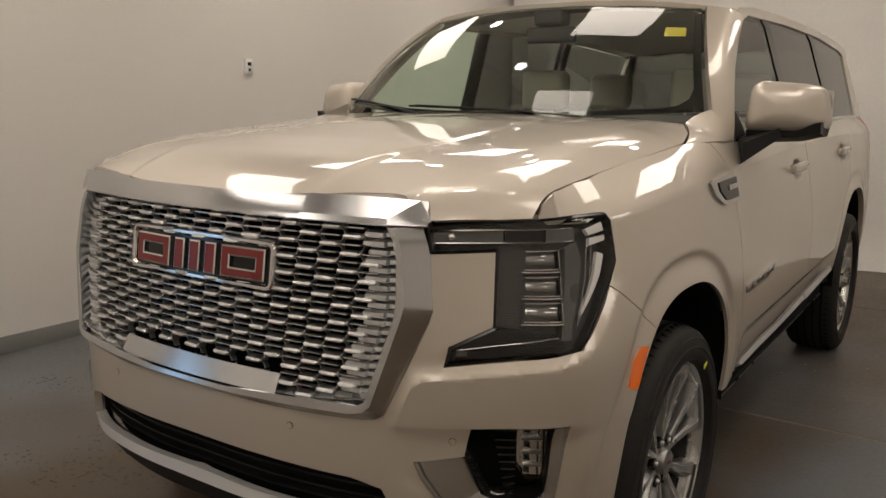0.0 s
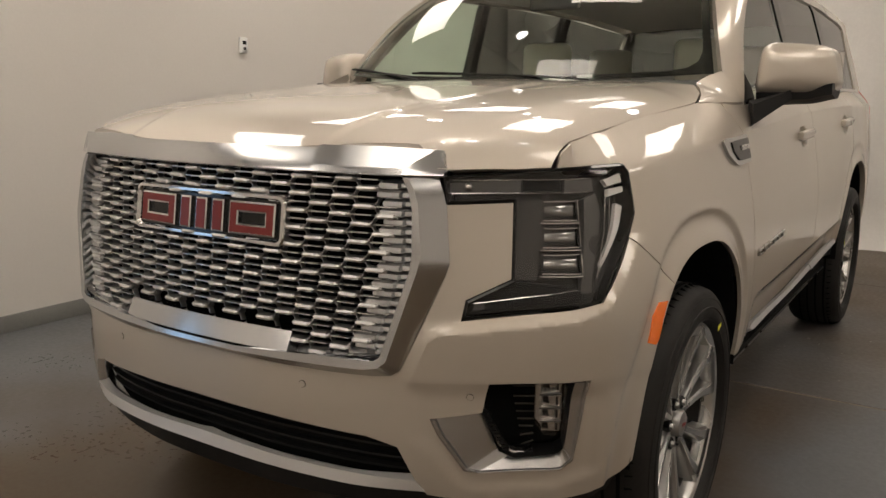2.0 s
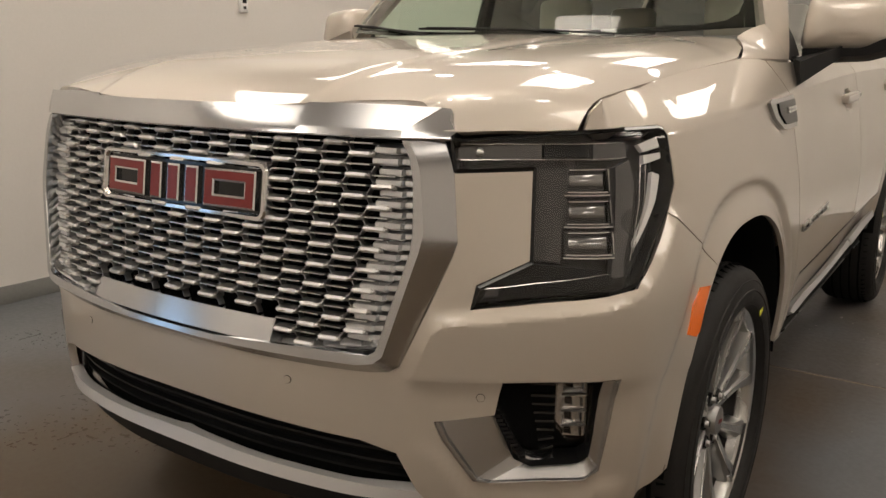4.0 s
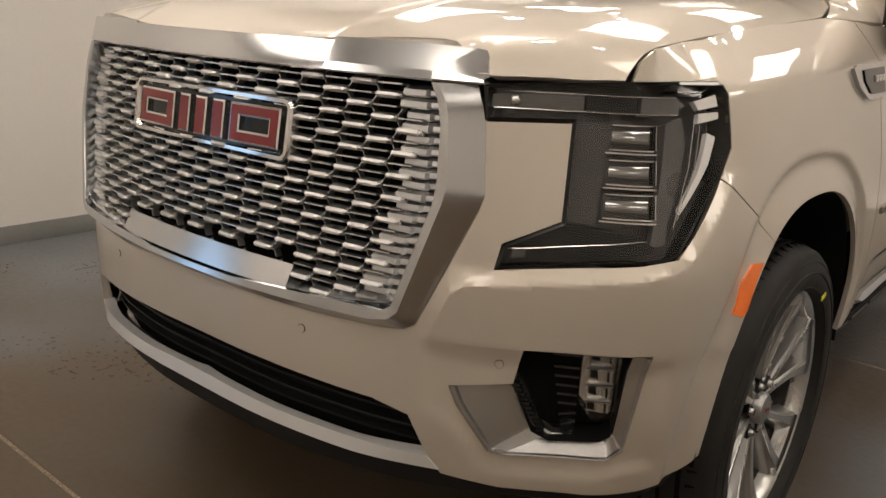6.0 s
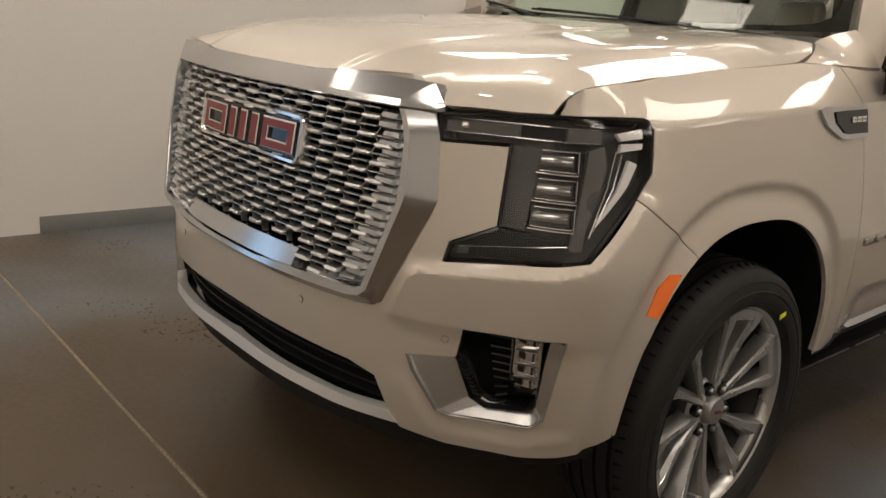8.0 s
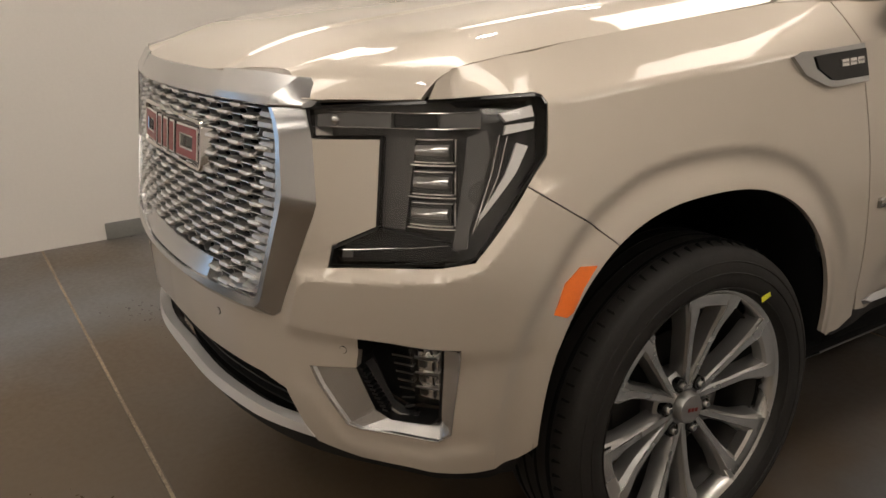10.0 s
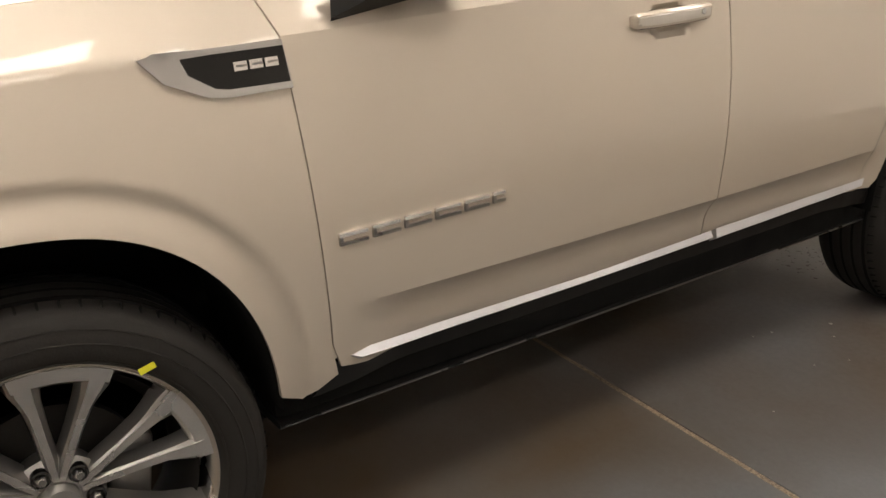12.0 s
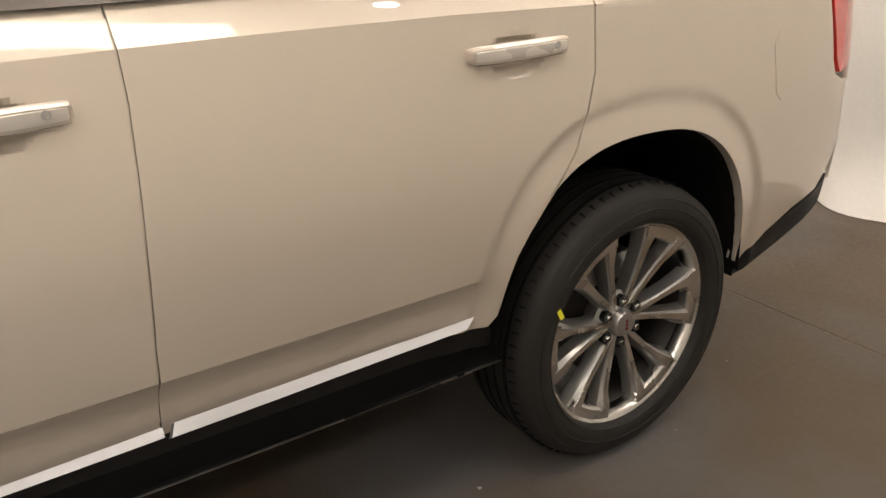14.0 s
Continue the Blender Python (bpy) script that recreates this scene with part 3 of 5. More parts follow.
def grown(places, d):
    """An outline moved inwards by d (anticlockwise or clockwise)."""
    n = len(places)
    area = sum(places[i][0] * places[(i + 1) % n][1] - places[(i + 1) % n][0] * places[i][1] for i in range(n))
    sg = 1 if area > 0 else -1
    out = []
    for i in range(n):
        p, q, r = (Vector((*places[(i + k) % n], 0)) for k in (-1, 0, 1))
        a, b = (q - p).normalized(), (r - q).normalized()
        na, nb = Vector((-a.y, a.x, 0)) * sg, Vector((-b.y, b.x, 0)) * sg
        m = (na + nb)
        m = m / max(.5, m.dot(na))
        out.append((q.x + m.x * d, q.y + m.y * d))
    return out


GRILLE_OUT = [(.545, .735), (.579, .749), (.663, .971), (.669, .998), (.655, 1.13)]


def on_nose(x, z):
    """The place on the body beside the grille at x and height z."""
    u = ux(x)
    for _ in range(12):
        u += x - skin(u, z)[0]
    return (u, z)


ARCH_F = arch_line(.975, .545, 57, 37, 8)
ARCH_L = arch_line(.975, .545, 37, 9, 12)


def fascia():
    """The front bumper cover: the part beside the grille and lamps, and the part below them."""
    share = [(.568, .742), (.60, .727), (.755, .727)]
    upper = [on_nose(*share[0])] + [on_nose(*p) for p in GRILLE_OUT[1:]]
    upper += [at(.657, .214, 1.128), at(.772, .304, 1.132), at(.786, .276, .965), at(.704, .217, .918), at(.697, .208, .870), at(.91, .355, .899), at(.948, .402, .911),
              (SEAM_U[0], 1.0418)] + BROW[::-1]
    face = BROW + [(SEAM_U[1], .9516)] + [at(1.03, y, z) for y, z in ARCH_F] + [at(.939, .372, .735), at(.755, .237, .727)]
    lower = [(0.0, .735), on_nose(.3, .733), on_nose(.54, .737), on_nose(*share[0]), BROW[0], at(.755, .237, .727)]
    lower += [at(.745, .228, .655), at(.640, .166, .637), at(.655, .172, .60), at(.705, .214, .507), at(.73, .225, .502), at(.893, .338, .514), at(.915, .356, .535), at(.938, .371, .71), at(.939, .372, .735)]
    lower += [at(1.03, y, z) for y, z in ARCH_L] + [at(.995, .468, .474), at(.965, .43, .457), at(.93, .40, .446), at(.858, .333, .433), at(.78, .28, .428), at(.72, .242, .427), at(.625, .18, .443), at(.603, .162, .482), at(.571, .137, .565), at(.5, .11, .585), at(.25, .058, .598), (0.0, .60)]
    return sheet([upper, face, lower], skin, .0125, .02, True)


bumper = part("front_bumper", fascia(), PAINT, car, sharp=27)

HL = [at(.645, .213, 1.191), at(.74, .29, 1.199), at(.836, .377, 1.206), at(.872, .47, 1.209), at(.903, .573, 1.208), at(.918, .585, 1.203), at(.928, .588, 1.188), at(.957, .563, 1.095), at(.963, .512, 1.044),
      at(.947, .405, .917), at(.938, .385, .908), at(.912, .358, .902), at(.699, .209, .873), at(.706, .218, .916), at(.787, .277, .963), at(.773, .305, 1.135), at(.655, .213, 1.130)]


def lamp(u0, u1, z0, z1, lift, depth=.02, step=.02):
    return sheet([[(u0, z0), (u1, z0), (u1, z1), (u0, z1)]], skin, step, depth, lift=lift)


def headlight():
    rim = grown(HL, .0055)
    # a black rim at the skin, walls going in, and a dark back
    ring = sheet([HL], skin, .03, .03, lift=-.050)
    body, twin = both("headlight", ring, LAMPDARK, label="smoked headlight unit, unlit, with three stacked lenses")
    n = len(HL)
    edge = bmesh.new()
    for k in range(n):
        a, b, c, d = HL[k], HL[(k + 1) % n], rim[(k + 1) % n], rim[k]
        q = [Vector(skin(*p)) for p in (a, b)]
        nr = (Vector(skin(a[0] + .01, a[1])) - Vector(skin(a[0] - .01, a[1]))).cross(Vector(skin(a[0], a[1] + .01)) - Vector(skin(a[0], a[1] - .01))).normalized()
        nr = nr if nr.dot(q[0] - MIDDLE) > 0 else -nr
        lo = [Vector(skin(*a)) - nr * .05, Vector(skin(*b)) - nr * .05]
        hi = [Vector(skin(*a)) + nr * .001, Vector(skin(*b)) + nr * .001]
        hi2 = [Vector(skin(*d)) + nr * .002, Vector(skin(*c)) + nr * .002]
        lo2 = [Vector(skin(*d)) - nr * .016, Vector(skin(*c)) - nr * .016]
        loft([lo, hi, hi2, lo2], bm=edge)
    for par, flip in ((body, False), (twin, True)):
        def put(name, bm, mat, label=""):
            if flip:
                for v in bm.verts:
                    v.co.x = -v.co.x
                bmesh.ops.reverse_faces(bm, faces=bm.faces)
            part(name, bm, mat, par, label)
        put("rim", edge.copy(), GLOSSBLACK, "gloss black rim")
        put("lens", sheet([grown(HL, .005)], skin, .025, 0, lift=.001), SMOKE, "clear smoked cover")
        def lay(places, lift, depth, mat, name, label=""):
            put(name, sheet([[at(*p) for p in places]], skin, .025, depth, lift=lift), mat, label)
        # upper, side and lower strips of the daytime light guide
        lay(((.660, .220, 1.154), (.782, .322, 1.155), (.780, .325, 1.184), (.660, .222, 1.176)), -.010, .02, LAMPGREY, "light_guide", "grey translucent upper light guide")
        lay(((.786, .325, 1.158), (.852, .388, 1.158), (.850, .388, 1.182), (.784, .328, 1.182)), -.014, .02, BLACK, "light_guide_block", "dark block in the light guide")
        lay(((.856, .392, 1.154), (.900, .455, 1.156), (.897, .46, 1.182), (.855, .394, 1.184)), -.010, .02, LAMPGREY, "light_guide", "grey translucent upper light guide")
        lay(((.896, .427, 1.140), (.909, .464, 1.152), (.923, .463, 1.111), (.935, .396, .971), (.936, .39, .935), (.915, .37, .93)), -.016, .02, LAMPGREY, "light_guide", "grey translucent side light guide")
        lay(((.712, .222, .885), (.90, .348, .910), (.925, .378, .925), (.912, .365, .940), (.725, .232, .908)), -.014, .012, BLACK, "light_guide", "dark lower light guide")
        lay(((.719, .225, .893), (.740, .238, .896), (.742, .239, .909), (.722, .226, .908)), -.011, .006, LAMPGREY, "marker_lamp", "small grey lamp")
        lay(((.767, .302, 1.137), (.828, .345, 1.137), (.832, .312, .962), (.777, .27, .968)), -.014, .01, LAMPDARK, "inner_panel", "dark grey inner panel")
        lay(((.775, .27, .960), (.913, .361, .948), (.86, .32, .93), (.72, .226, .913)), -.018, .02, BLACK, "lower_step", "black step below the lenses")
        for z in (.998, 1.056, 1.115):
            a, b = at(.831, .330, 0)[0], at(.902, .392, 0)[0]
            put("projector", sheet([[(a, z - .024), (b, z - .024), (b, z + .024), (a, z + .024)]], skin, .02, .03, lift=-.022), LAMPDARK, "boxed lens module")
            dome = lambda u, h, z=z: Vector(skin(u, h)) + Vector((.35, -.93, 0)) * .007 * (1 - ((h - z) / .018) ** 2)
            put("lens_block", sheet([[(a + .007, z - .017), (b - .016, z - .018), (b - .016, z + .018), (a + .007, z + .017)]], dome, (.02, .006), .010, lift=-.014), LENSGREY, "grey rectangular lens")
            put("bezel", sheet([[(a - .002, z - .0285), (b, z - .0285), (b, z - .0255), (a - .002, z - .0255)]], skin, .02, .012, lift=-.010), REFLECTOR, "thin bright bezel")
            put("bezel", sheet([[(a + .004, z - .0225), (b - .006, z - .0225), (b - .006, z - .020), (a + .004, z - .020)]], skin, .02, .012, lift=-.012), REFLECTOR, "thin bright bezel")
            put("bezel", sheet([[(b - .010, z - .020), (b - .004, z - .020), (b - .004, z + .020), (b - .010, z + .020)]], skin, .02, .012, lift=-.010), GLOSSBLACK, "black end of the lens")
            put("bezel", sheet([[(b - .003, z - .020), (b - .0005, z - .020), (b - .0005, z + .022), (b - .003, z + .022)]], skin, .02, .012, lift=-.009), REFLECTOR, "thin bright bezel")
            put("bezel", sheet([[(a + .006, z + .019), (b - .008, z + .020), (b - .008, z + .022), (a + .006, z + .021)]], skin, .02, .012, lift=-.011), REFLECTOR, "thin bright bezel")
        lay(((.935, .514, 1.124), (.943, .536, 1.116), (.951, .502, 1.072), (.944, .417, .987), (.9405, .418, .996), (.943, .478, 1.066)), -.010, .01, SIDELENS, "side_reflector", "bright side reflector")
        lay(((.909, .492, 1.178), (.920, .560, 1.189), (.930, .560, 1.169), (.917, .501, 1.163)), -.008, .01, SIDELENS, "side_reflector", "bright side reflector")
        lay(((.919, .50, 1.157), (.932, .558, 1.159), (.936, .553, 1.147), (.923, .492, 1.140)), -.008, .01, SIDELENS, "side_reflector", "bright side reflector")
        for a, b, c in (((.9225, .480, 1.138), (.931, .452, 1.066), (.936, .405, .962)), ((.9275, .494, 1.134), (.937, .464, 1.064), (.939, .412, .975))):
            line = [Vector(skin(*at(*p))) + Vector((-.008, .006, 0)) for p in (a, b, c)]
            put("guide_line", tube(line, .0011, 6), REFLECTOR, "thin bright line along the light guide")
        # the highlight along the upper guide, put in as two bright tubes
        for z in (1.1525, 1.1815):
            line = [Vector(skin(*at(x, y, z))) + Vector((-.005, .006, 0)) for x, y in ((.664, .222), (.70, .253), (.74, .288), (.78, .323), (.82, .358), (.86, .397), (.893, .448))]
            put("guide_line", tube(line, .0010, 6), REFLECTOR, "thin bright line along the light guide")
        # a like highlight along the lower guide, also a bright tube
        line = [Vector(skin(*at(x, y, z))) + Vector((-.004, .006, 0)) for x, y, z in ((.713, .223, .909), (.75, .246, .913), (.80, .277, .921), (.86, .318, .930), (.912, .362, .940))]
        put("guide_line", tube(line, .0010, 6), REFLECTOR, "thin bright line along the light guide")
        eye = bmesh.new()
        bmesh.ops.create_uvsphere(eye, u_segments=16, v_segments=8, radius=.011)
        bmesh.ops.translate(eye, vec=Vector(skin(*at(.690, .245, 1.166))) + Vector((-.006, .010, 0)), verts=eye.verts)
        put("bulb", eye, REFLECTOR, "small round bulb behind the light guide")
    edge.free()


headlight()


# ---- grille ----
RIM_Z, RIM_X = [.77, .787, .985, 1.02, 1.118, 1.16, 1.19], [.538, .550, .605, .607, .600, .588, .571]


def grille():
    back = sheet([[(0, .74), (.57, .74), (.62, .9), (.62, 1.2), (0, 1.2)]], lambda x, z: (x, nose(x, z)[1] + .075, z), .1, 0, True)
    base = part("grille", back, LINER, car, "chrome mesh of staggered bars over a black backing")
    # one bar of the mesh with its two slanting links
    PITCH, RISE = .057, .0403
    bm = bmesh.new()
    w = .0205
    hexa = [(-.0095, .0034), (-.0115, -.0020), (-.008, -.0064), (.020, -.0064), (.020, .0074), (.0035, .0080)]
    rows = [[(x, y + .004 * e, z * k) for y, z in hexa] for x, k, e in ((-w - .005, .35, 1), (-w, 1, 0), (w, 1, 0), (w + .005, .35, 1))]
    loft(rows, True, bm, True)
    thin = [(-.002, -.0012), (.020, -.0014), (.020, .0014), (-.002, .0012)]
    loft([[(x, y, z + RISE / 2) for y, z in thin] for x in (-w - .004, w + .004)], True, bm, True)
    for sg in (-1, 1):
        a, b = (w + .003, sg * .002), (PITCH - w - .003, sg * (RISE / 2 - .002))
        t = .0014
        loft([[(a[0], .003, a[1] - t), (a[0], .02, a[1] - t), (a[0], .02, a[1] + t), (a[0], .003, a[1] + t)],
              [(b[0], .003, b[1] - t), (b[0], .02, b[1] - t), (b[0], .02, b[1] + t), (b[0], .003, b[1] + t)]], True, bm, True)
    knob = bmesh.new()
    bmesh.ops.create_icosphere(knob, subdivisions=1, radius=.0066)
    for v in knob.verts:
        v.co = (v.co.x * .75 + w + .004, v.co.y * 1.2 + .002, v.co.z * 1.1)
    joined(bm, knob)
    bar = finish(bm)
    bar.materials.append(MESHCHROME)
    for i in range(-9, 10):
        for j in range(12):
            z = .7965 + j * RISE - (RISE / 2 if i % 2 else 0)
            wide = .0553 + .0044 * (z - .85) / .31
            x = i * wide
            lim = float(np.interp(z, RIM_Z, RIM_X))
            if abs(x) > lim - .062 or z > 1.187 or z < .772:
                continue
            if abs(x) < .27 and 1.022 < z < 1.114:
                continue
            if abs(x) < .30 and z < .82:
                continue
            ob = part("bar", bar, SATIN, base)
            ob.location = nose(x, z)
            ob.scale.x = wide / PITCH
            ob.rotation_euler = (radians(-8), 0, math.atan(.38 * x))
    # ribs that run from the mesh to the surround
    for sg in (-1, 1):
        for j in range(20):
            z = .785 + j * RISE / 2
            lim = float(np.interp(z, RIM_Z, RIM_X))
            x0 = lim - .092 + (.007 if j % 2 else 0)
            pro = .002 if j % 2 else -.003
            rows = []
            for x, k, e in ((x0, .55, .008), (x0 + .006, 1, 0), (lim - .034, 1, 0), (lim - .030, .86, .008), (lim + .006, .86, .013)):
                y, h = nose(x, z)[1] + pro + e, .0094 * k
                rows.append([(sg * x, y - .001, z - h * .55), (sg * x, y + .004, z - h), (sg * x, y + .04, z - h), (sg * x, y + .04, z + h), (sg * x, y + .013, z + h), (sg * x, y + .001, z + h * .45)])
            part("rib", loft(rows, True, None, True), RIBCHROME, base, "", 15)
    return base


grille_part = grille()


def surround():
    """The chrome frame of the grille: a U from shoulder to shoulder, with a bright lip and a broad outer facet."""
    ins = [(0, .760), (.15, .760), (.30, .768), (.42, .774), (.50, .776), (.535, .778), (.550, .788), (.605, .985), (.607, 1.02), (.600, 1.118), (.588, 1.160), (.571, 1.189)]
    lips = [(0, .749), (.15, .748), (.30, .750), (.42, .753), (.51, .756), (.548, .763), (.567, .779), (.624, .985), (.630, 1.02), (.614, 1.135), (.602, 1.165), (.586, 1.189)]
    outs = [(0, .737), (.15, .736), (.30, .734), (.42, .733), (.525, .734), (.560, .738), (.579, .751), (.662, .972), (.668, .998), (.654, 1.128), (.646, 1.160), (.637, 1.189)]
    half = []
    for k in range(len(ins) - 1):
        n = max(1, round(math.dist(outs[k], outs[k + 1]) / .018))
        for i in range(n + (k == len(ins) - 2)):
            mix = lambda pl: tuple(a + (b - a) * i / n for a, b in zip(pl[k], pl[k + 1]))
            (x0, z0), (x1, z1), (x2, z2) = mix(ins), mix(lips), mix(outs)
            foot = skin(*on_nose(x2, z2))[1] - .002
            half.append([(x0, nose(x0, z0)[1] + .045, z0), (x0, nose(x0, z0)[1] - .016, z0), (x0 + .0015, nose(x0, z0)[1] - .0195, z0), (x1, nose(x1, z1)[1] - .021, z1), (x2, foot, z2), (x2 + .001, foot + .004, z2), (x2, foot + .05, z2)])
    rows = [[(-x, y, z) for x, y, z in r] for r in half[:0:-1]] + half
    part("grille_surround", loft(rows), SATIN, car, "satin chrome surround of the grille", 24)
    # raised lower plate with the camera-side step
    rows = []
    for i in range(25):
        x = -.30 + .60 * i / 24
        y = nose(x, .77)[1]
        rows.append([(x, y + .05, .758), (x, y - .004, .760), (x, y - .013, .764), (x, y + .010, .811), (x, y + .05, .816)])
    part("lower_plate", loft(rows, True, None, True), SATIN, car, "satin chrome plate below the mesh", 25)
    # sloping ledges below the mesh, beside that plate
    for sg in (-1, 1):
        rows = []
        for i in range(15):
            x = .296 + .262 * i / 14
            z = float(np.interp(x, [.296, .40, .50, .54, .558], [.764, .774, .782, .789, .800]))
            y = nose(x, z)[1]
            rows.append([(sg * x, y + .05, z - .004), (sg * x, y - .006, z - .003), (sg * x, y - .010, z + .001), (sg * x, y + .012, z + .013), (sg * x, y + .05, z + .016)])
        part("lower_ledge", loft(rows, True, None, True), SATIN, car, "", 25)
    # the top bar, with angled ends and small ears beside the bonnet
    rows = []
    def bar_row(x):
        y = nose(x, 1.195)[1] - .020
        top = 1.246 + .007 * ramp(.338, .350, abs(x))
        back = max(front(min(abs(x), .57)) - .003, y + .02)
        return [(x, y + .07, 1.191), (x, y, 1.191), (x, y - .003, 1.1945), (x, y + .002, 1.2085), (x, back, top), (x, back + .03, top - .004)]
    half = [bar_row(x) for x in (0, .1, .2, .338, .350, .42, .5)]
    mitre = bar_row(.573)
    mitre[4:] = [(.634, mitre[4][1] + .004, mitre[4][2] - .003), (.636, mitre[5][1], mitre[5][2] - .003)]
    y = nose(.573, 1.195)[1]
    end = [(.654, y + .06, 1.191), (.654, y + .018, 1.191), (.655, y + .019, 1.1945), (.655, y + .020, 1.199), (.654, y + .040, 1.204), (.654, y + .06, 1.202)]
    half += [mitre, end]
    rows = [[(-x, y, z) for x, y, z in r] for r in half[:0:-1]] + half
    part("grille_top_bar", loft(rows, True, None, True), SATIN, car, "broad satin chrome bar across the top of the grille", 12)


surround()


def emblem():
    """A black field in a chrome rounded frame with three raised red shapes."""
    def outline(w, h, r, n=6):
        pts = []
        for cx, cz, a0 in ((w - r, h - r, 0), (-w + r, h - r, 90), (-w + r, -h + r, 180), (w - r, -h + r, 270)):
            for k in range(n + 1):
                a = radians(a0 + 90 * k / n)
                pts.append((cx + r * math.cos(a), cz + r * math.sin(a)))
        return pts

    def lay(p, d):
        x, z = p
        return (x, nose(x, 1.0705 + z)[1] + d, 1.0705 + z)
    o, i1, i2 = outline(.274, .061, .022), outline(.264, .051, .014), outline(.260, .047, .012)
    rows = [[lay(p, d) for p in pl] for pl, d in ((o, .02), (o, -.014), (outline(.271, .058, .02), -.019), (i1, -.019), (i2, -.012))]
    base = part("emblem", loft(rows, True), CHROME, car, "chrome-framed badge with three red shapes on black", 30)
    part("field", sheet([outline(.260, .047, .012)], lambda x, z: lay((x, z), -.010), .05, .004, inner=Vector((0, 1, 1.06))), GLOSSBLACK, base, "gloss black field")

    def shape(poly, hole=None):
        """A raised red piece with a chrome edge, a plain block or a block with a window."""
        rows = [(poly, -.009), (poly, -.017), (grown(poly, .0042), -.0185)]
        red = [(grown(poly, .0042), -.0178), (grown(poly, .0046), -.0195)]
        if hole:
            rows += [(grown(hole, -.0042), -.0178), (grown(hole, -.0042), -.0185), (hole, -.017), (hole, -.009)]
            red += [(grown(hole, -.0046), -.0195), (grown(hole, -.0042), -.0178)]
        part("chrome_edge", loft([[lay(p, d) for p in pl] for pl, d in rows], True), CHROME, base, "", 20)
        bm = loft([[lay(p, d) for p in pl] for pl, d in red], True)
        if not hole:
            bmesh.ops.contextual_create(bm, geom=[e for e in bm.edges if e.is_boundary and all(v.co.y < lay((v.co.x, 0), -.0186)[1] + .14 * (v.co.z - 1.0705) for v in e.verts)])
        part("raised_shape", bm, EMBLEMRED, base, "dark red raised shape", 20)

    def box(x0, x1, z0, z1):
        return [(x0, z0), (x0, z1), (x1, z1), (x1, z0)]
    h = .040
    for x0, x1 in ((-.246, -.100), (.100, .246)):
        shape(box(x0, x1, -h, h), box(x0 + .030, x1 - .030, -h + .026, h - .026))
    for x0 in (-.080, -.020, .040):
        shape(box(x0, x0 + .040, -h, h))


emblem()

# ---- bonnet, wings, doors ----
hood_line = [(.0, front(0)), (.2, front(.2)), (.326, front(.326)), (.4, front(.4)), (.5, front(.5)), (.56, front(.56)), (.598, front(.598)), (.636, front(.636)), (.67, front(.67)), (.7, front(.7)), (.74, front(.74)), (.78, front(.78)), (.832, .364), (.8345, .437), (.838, .55), (.844, .7), (.854, 1.0), (.862, 1.308), (.846, 1.40), (.80, 1.485), (.72, 1.49), (.55, 1.468), (.3, 1.45), (0, 1.445)]
part("bonnet", sheet([[(hood_p(x, y), y) for x, y in hood_line]], hood, (.03125, .0125), .015, True), PAINT, car)

_a, _b = (SEAM_U[0], 1.0418), (SEAM_U[1], .9516)
SEAM = [(_a[0] + (_b[0] - _a[0]) * k / 6 + .0018, _a[1] + (_b[1] - _a[1]) * k / 6 + .0026) for k in range(7)]
FENDER = [at(.8395, .378, 1.2085), at(.872, .47, 1.2105), at(.903, .573, 1.210), at(.920, .584, 1.205), at(.930, .59, 1.189), at(.959, .565, 1.094), *SEAM]
ARCH_TOP = arch_line(.975, .545, 57.2, 170, 40)
fender = [level(*p) for p in FENDER] + side(*ARCH_TOP) + side((1.50, .482), (1.582, .522), (1.568, .60), (1.561, .75), (1.554, .90), (1.544, 1.10), (1.536, 1.245), (1.50, 1.338), (1.45, 1.342))
fender += [level(*at(*p)) for p in ((.866, 1.31, 1.342), (.858, 1.0, 1.319), (.848, .7, 1.292), (.842, .55, 1.276), (.838, .437, 1.262), (.838, .40, 1.240))]
both("front_wing", sheet([fender], flank, (.012, .0125), .012), PAINT)

DOOR_F = side((1.548, 1.10), (1.540, 1.247), (1.506, 1.338), (1.60, 1.340), (1.86, 1.344), (2.3, 1.352), (2.792, 1.361), (2.798, 1.20), (2.783, .95), (2.773, .75), (2.774, .545), (2.2, .535), (1.66, .525), (1.59, .54), (1.572, .60), (1.565, .75), (1.558, .90))
DOOR_R = side((2.798, 1.362), (3.3, 1.372), (3.862, 1.380), (3.866, 1.30), (3.857, 1.156), (3.801, .986), (3.702, .862), *arch_line(4.05, .567, 33, 18, 8), (3.56, .565), (3.4, .560), (2.778, .545), (2.777, .75), (2.787, .95), (2.802, 1.20))
QUARTER = side((3.870, 1.381), (4.4, 1.385), (4.86, 1.38), (4.89, 1.25), (4.93, 1.08), (4.96, 1.03), (5.03, 1.01), (5.12, 1.0), (5.14, .80), (4.95, .655), (4.80, .625), (4.66, .575), (4.55, .50), *arch_line(4.05, .567, 171, 36, 44), (3.706, .857), (3.806, .982), (3.862, 1.153), (3.871, 1.30))
fd, fdl = both("front_door", sheet([DOOR_F], flank, (.010, .6875 / 66), .012), PAINT, sharp=16)
rd, rdl = both("rear_door", sheet([DOOR_R], flank, (.010, .6875 / 66), .012), PAINT, sharp=16)
rq, rql = both("rear_wing", sheet([QUARTER], flank, (.012, .0125), .03), PAINT)


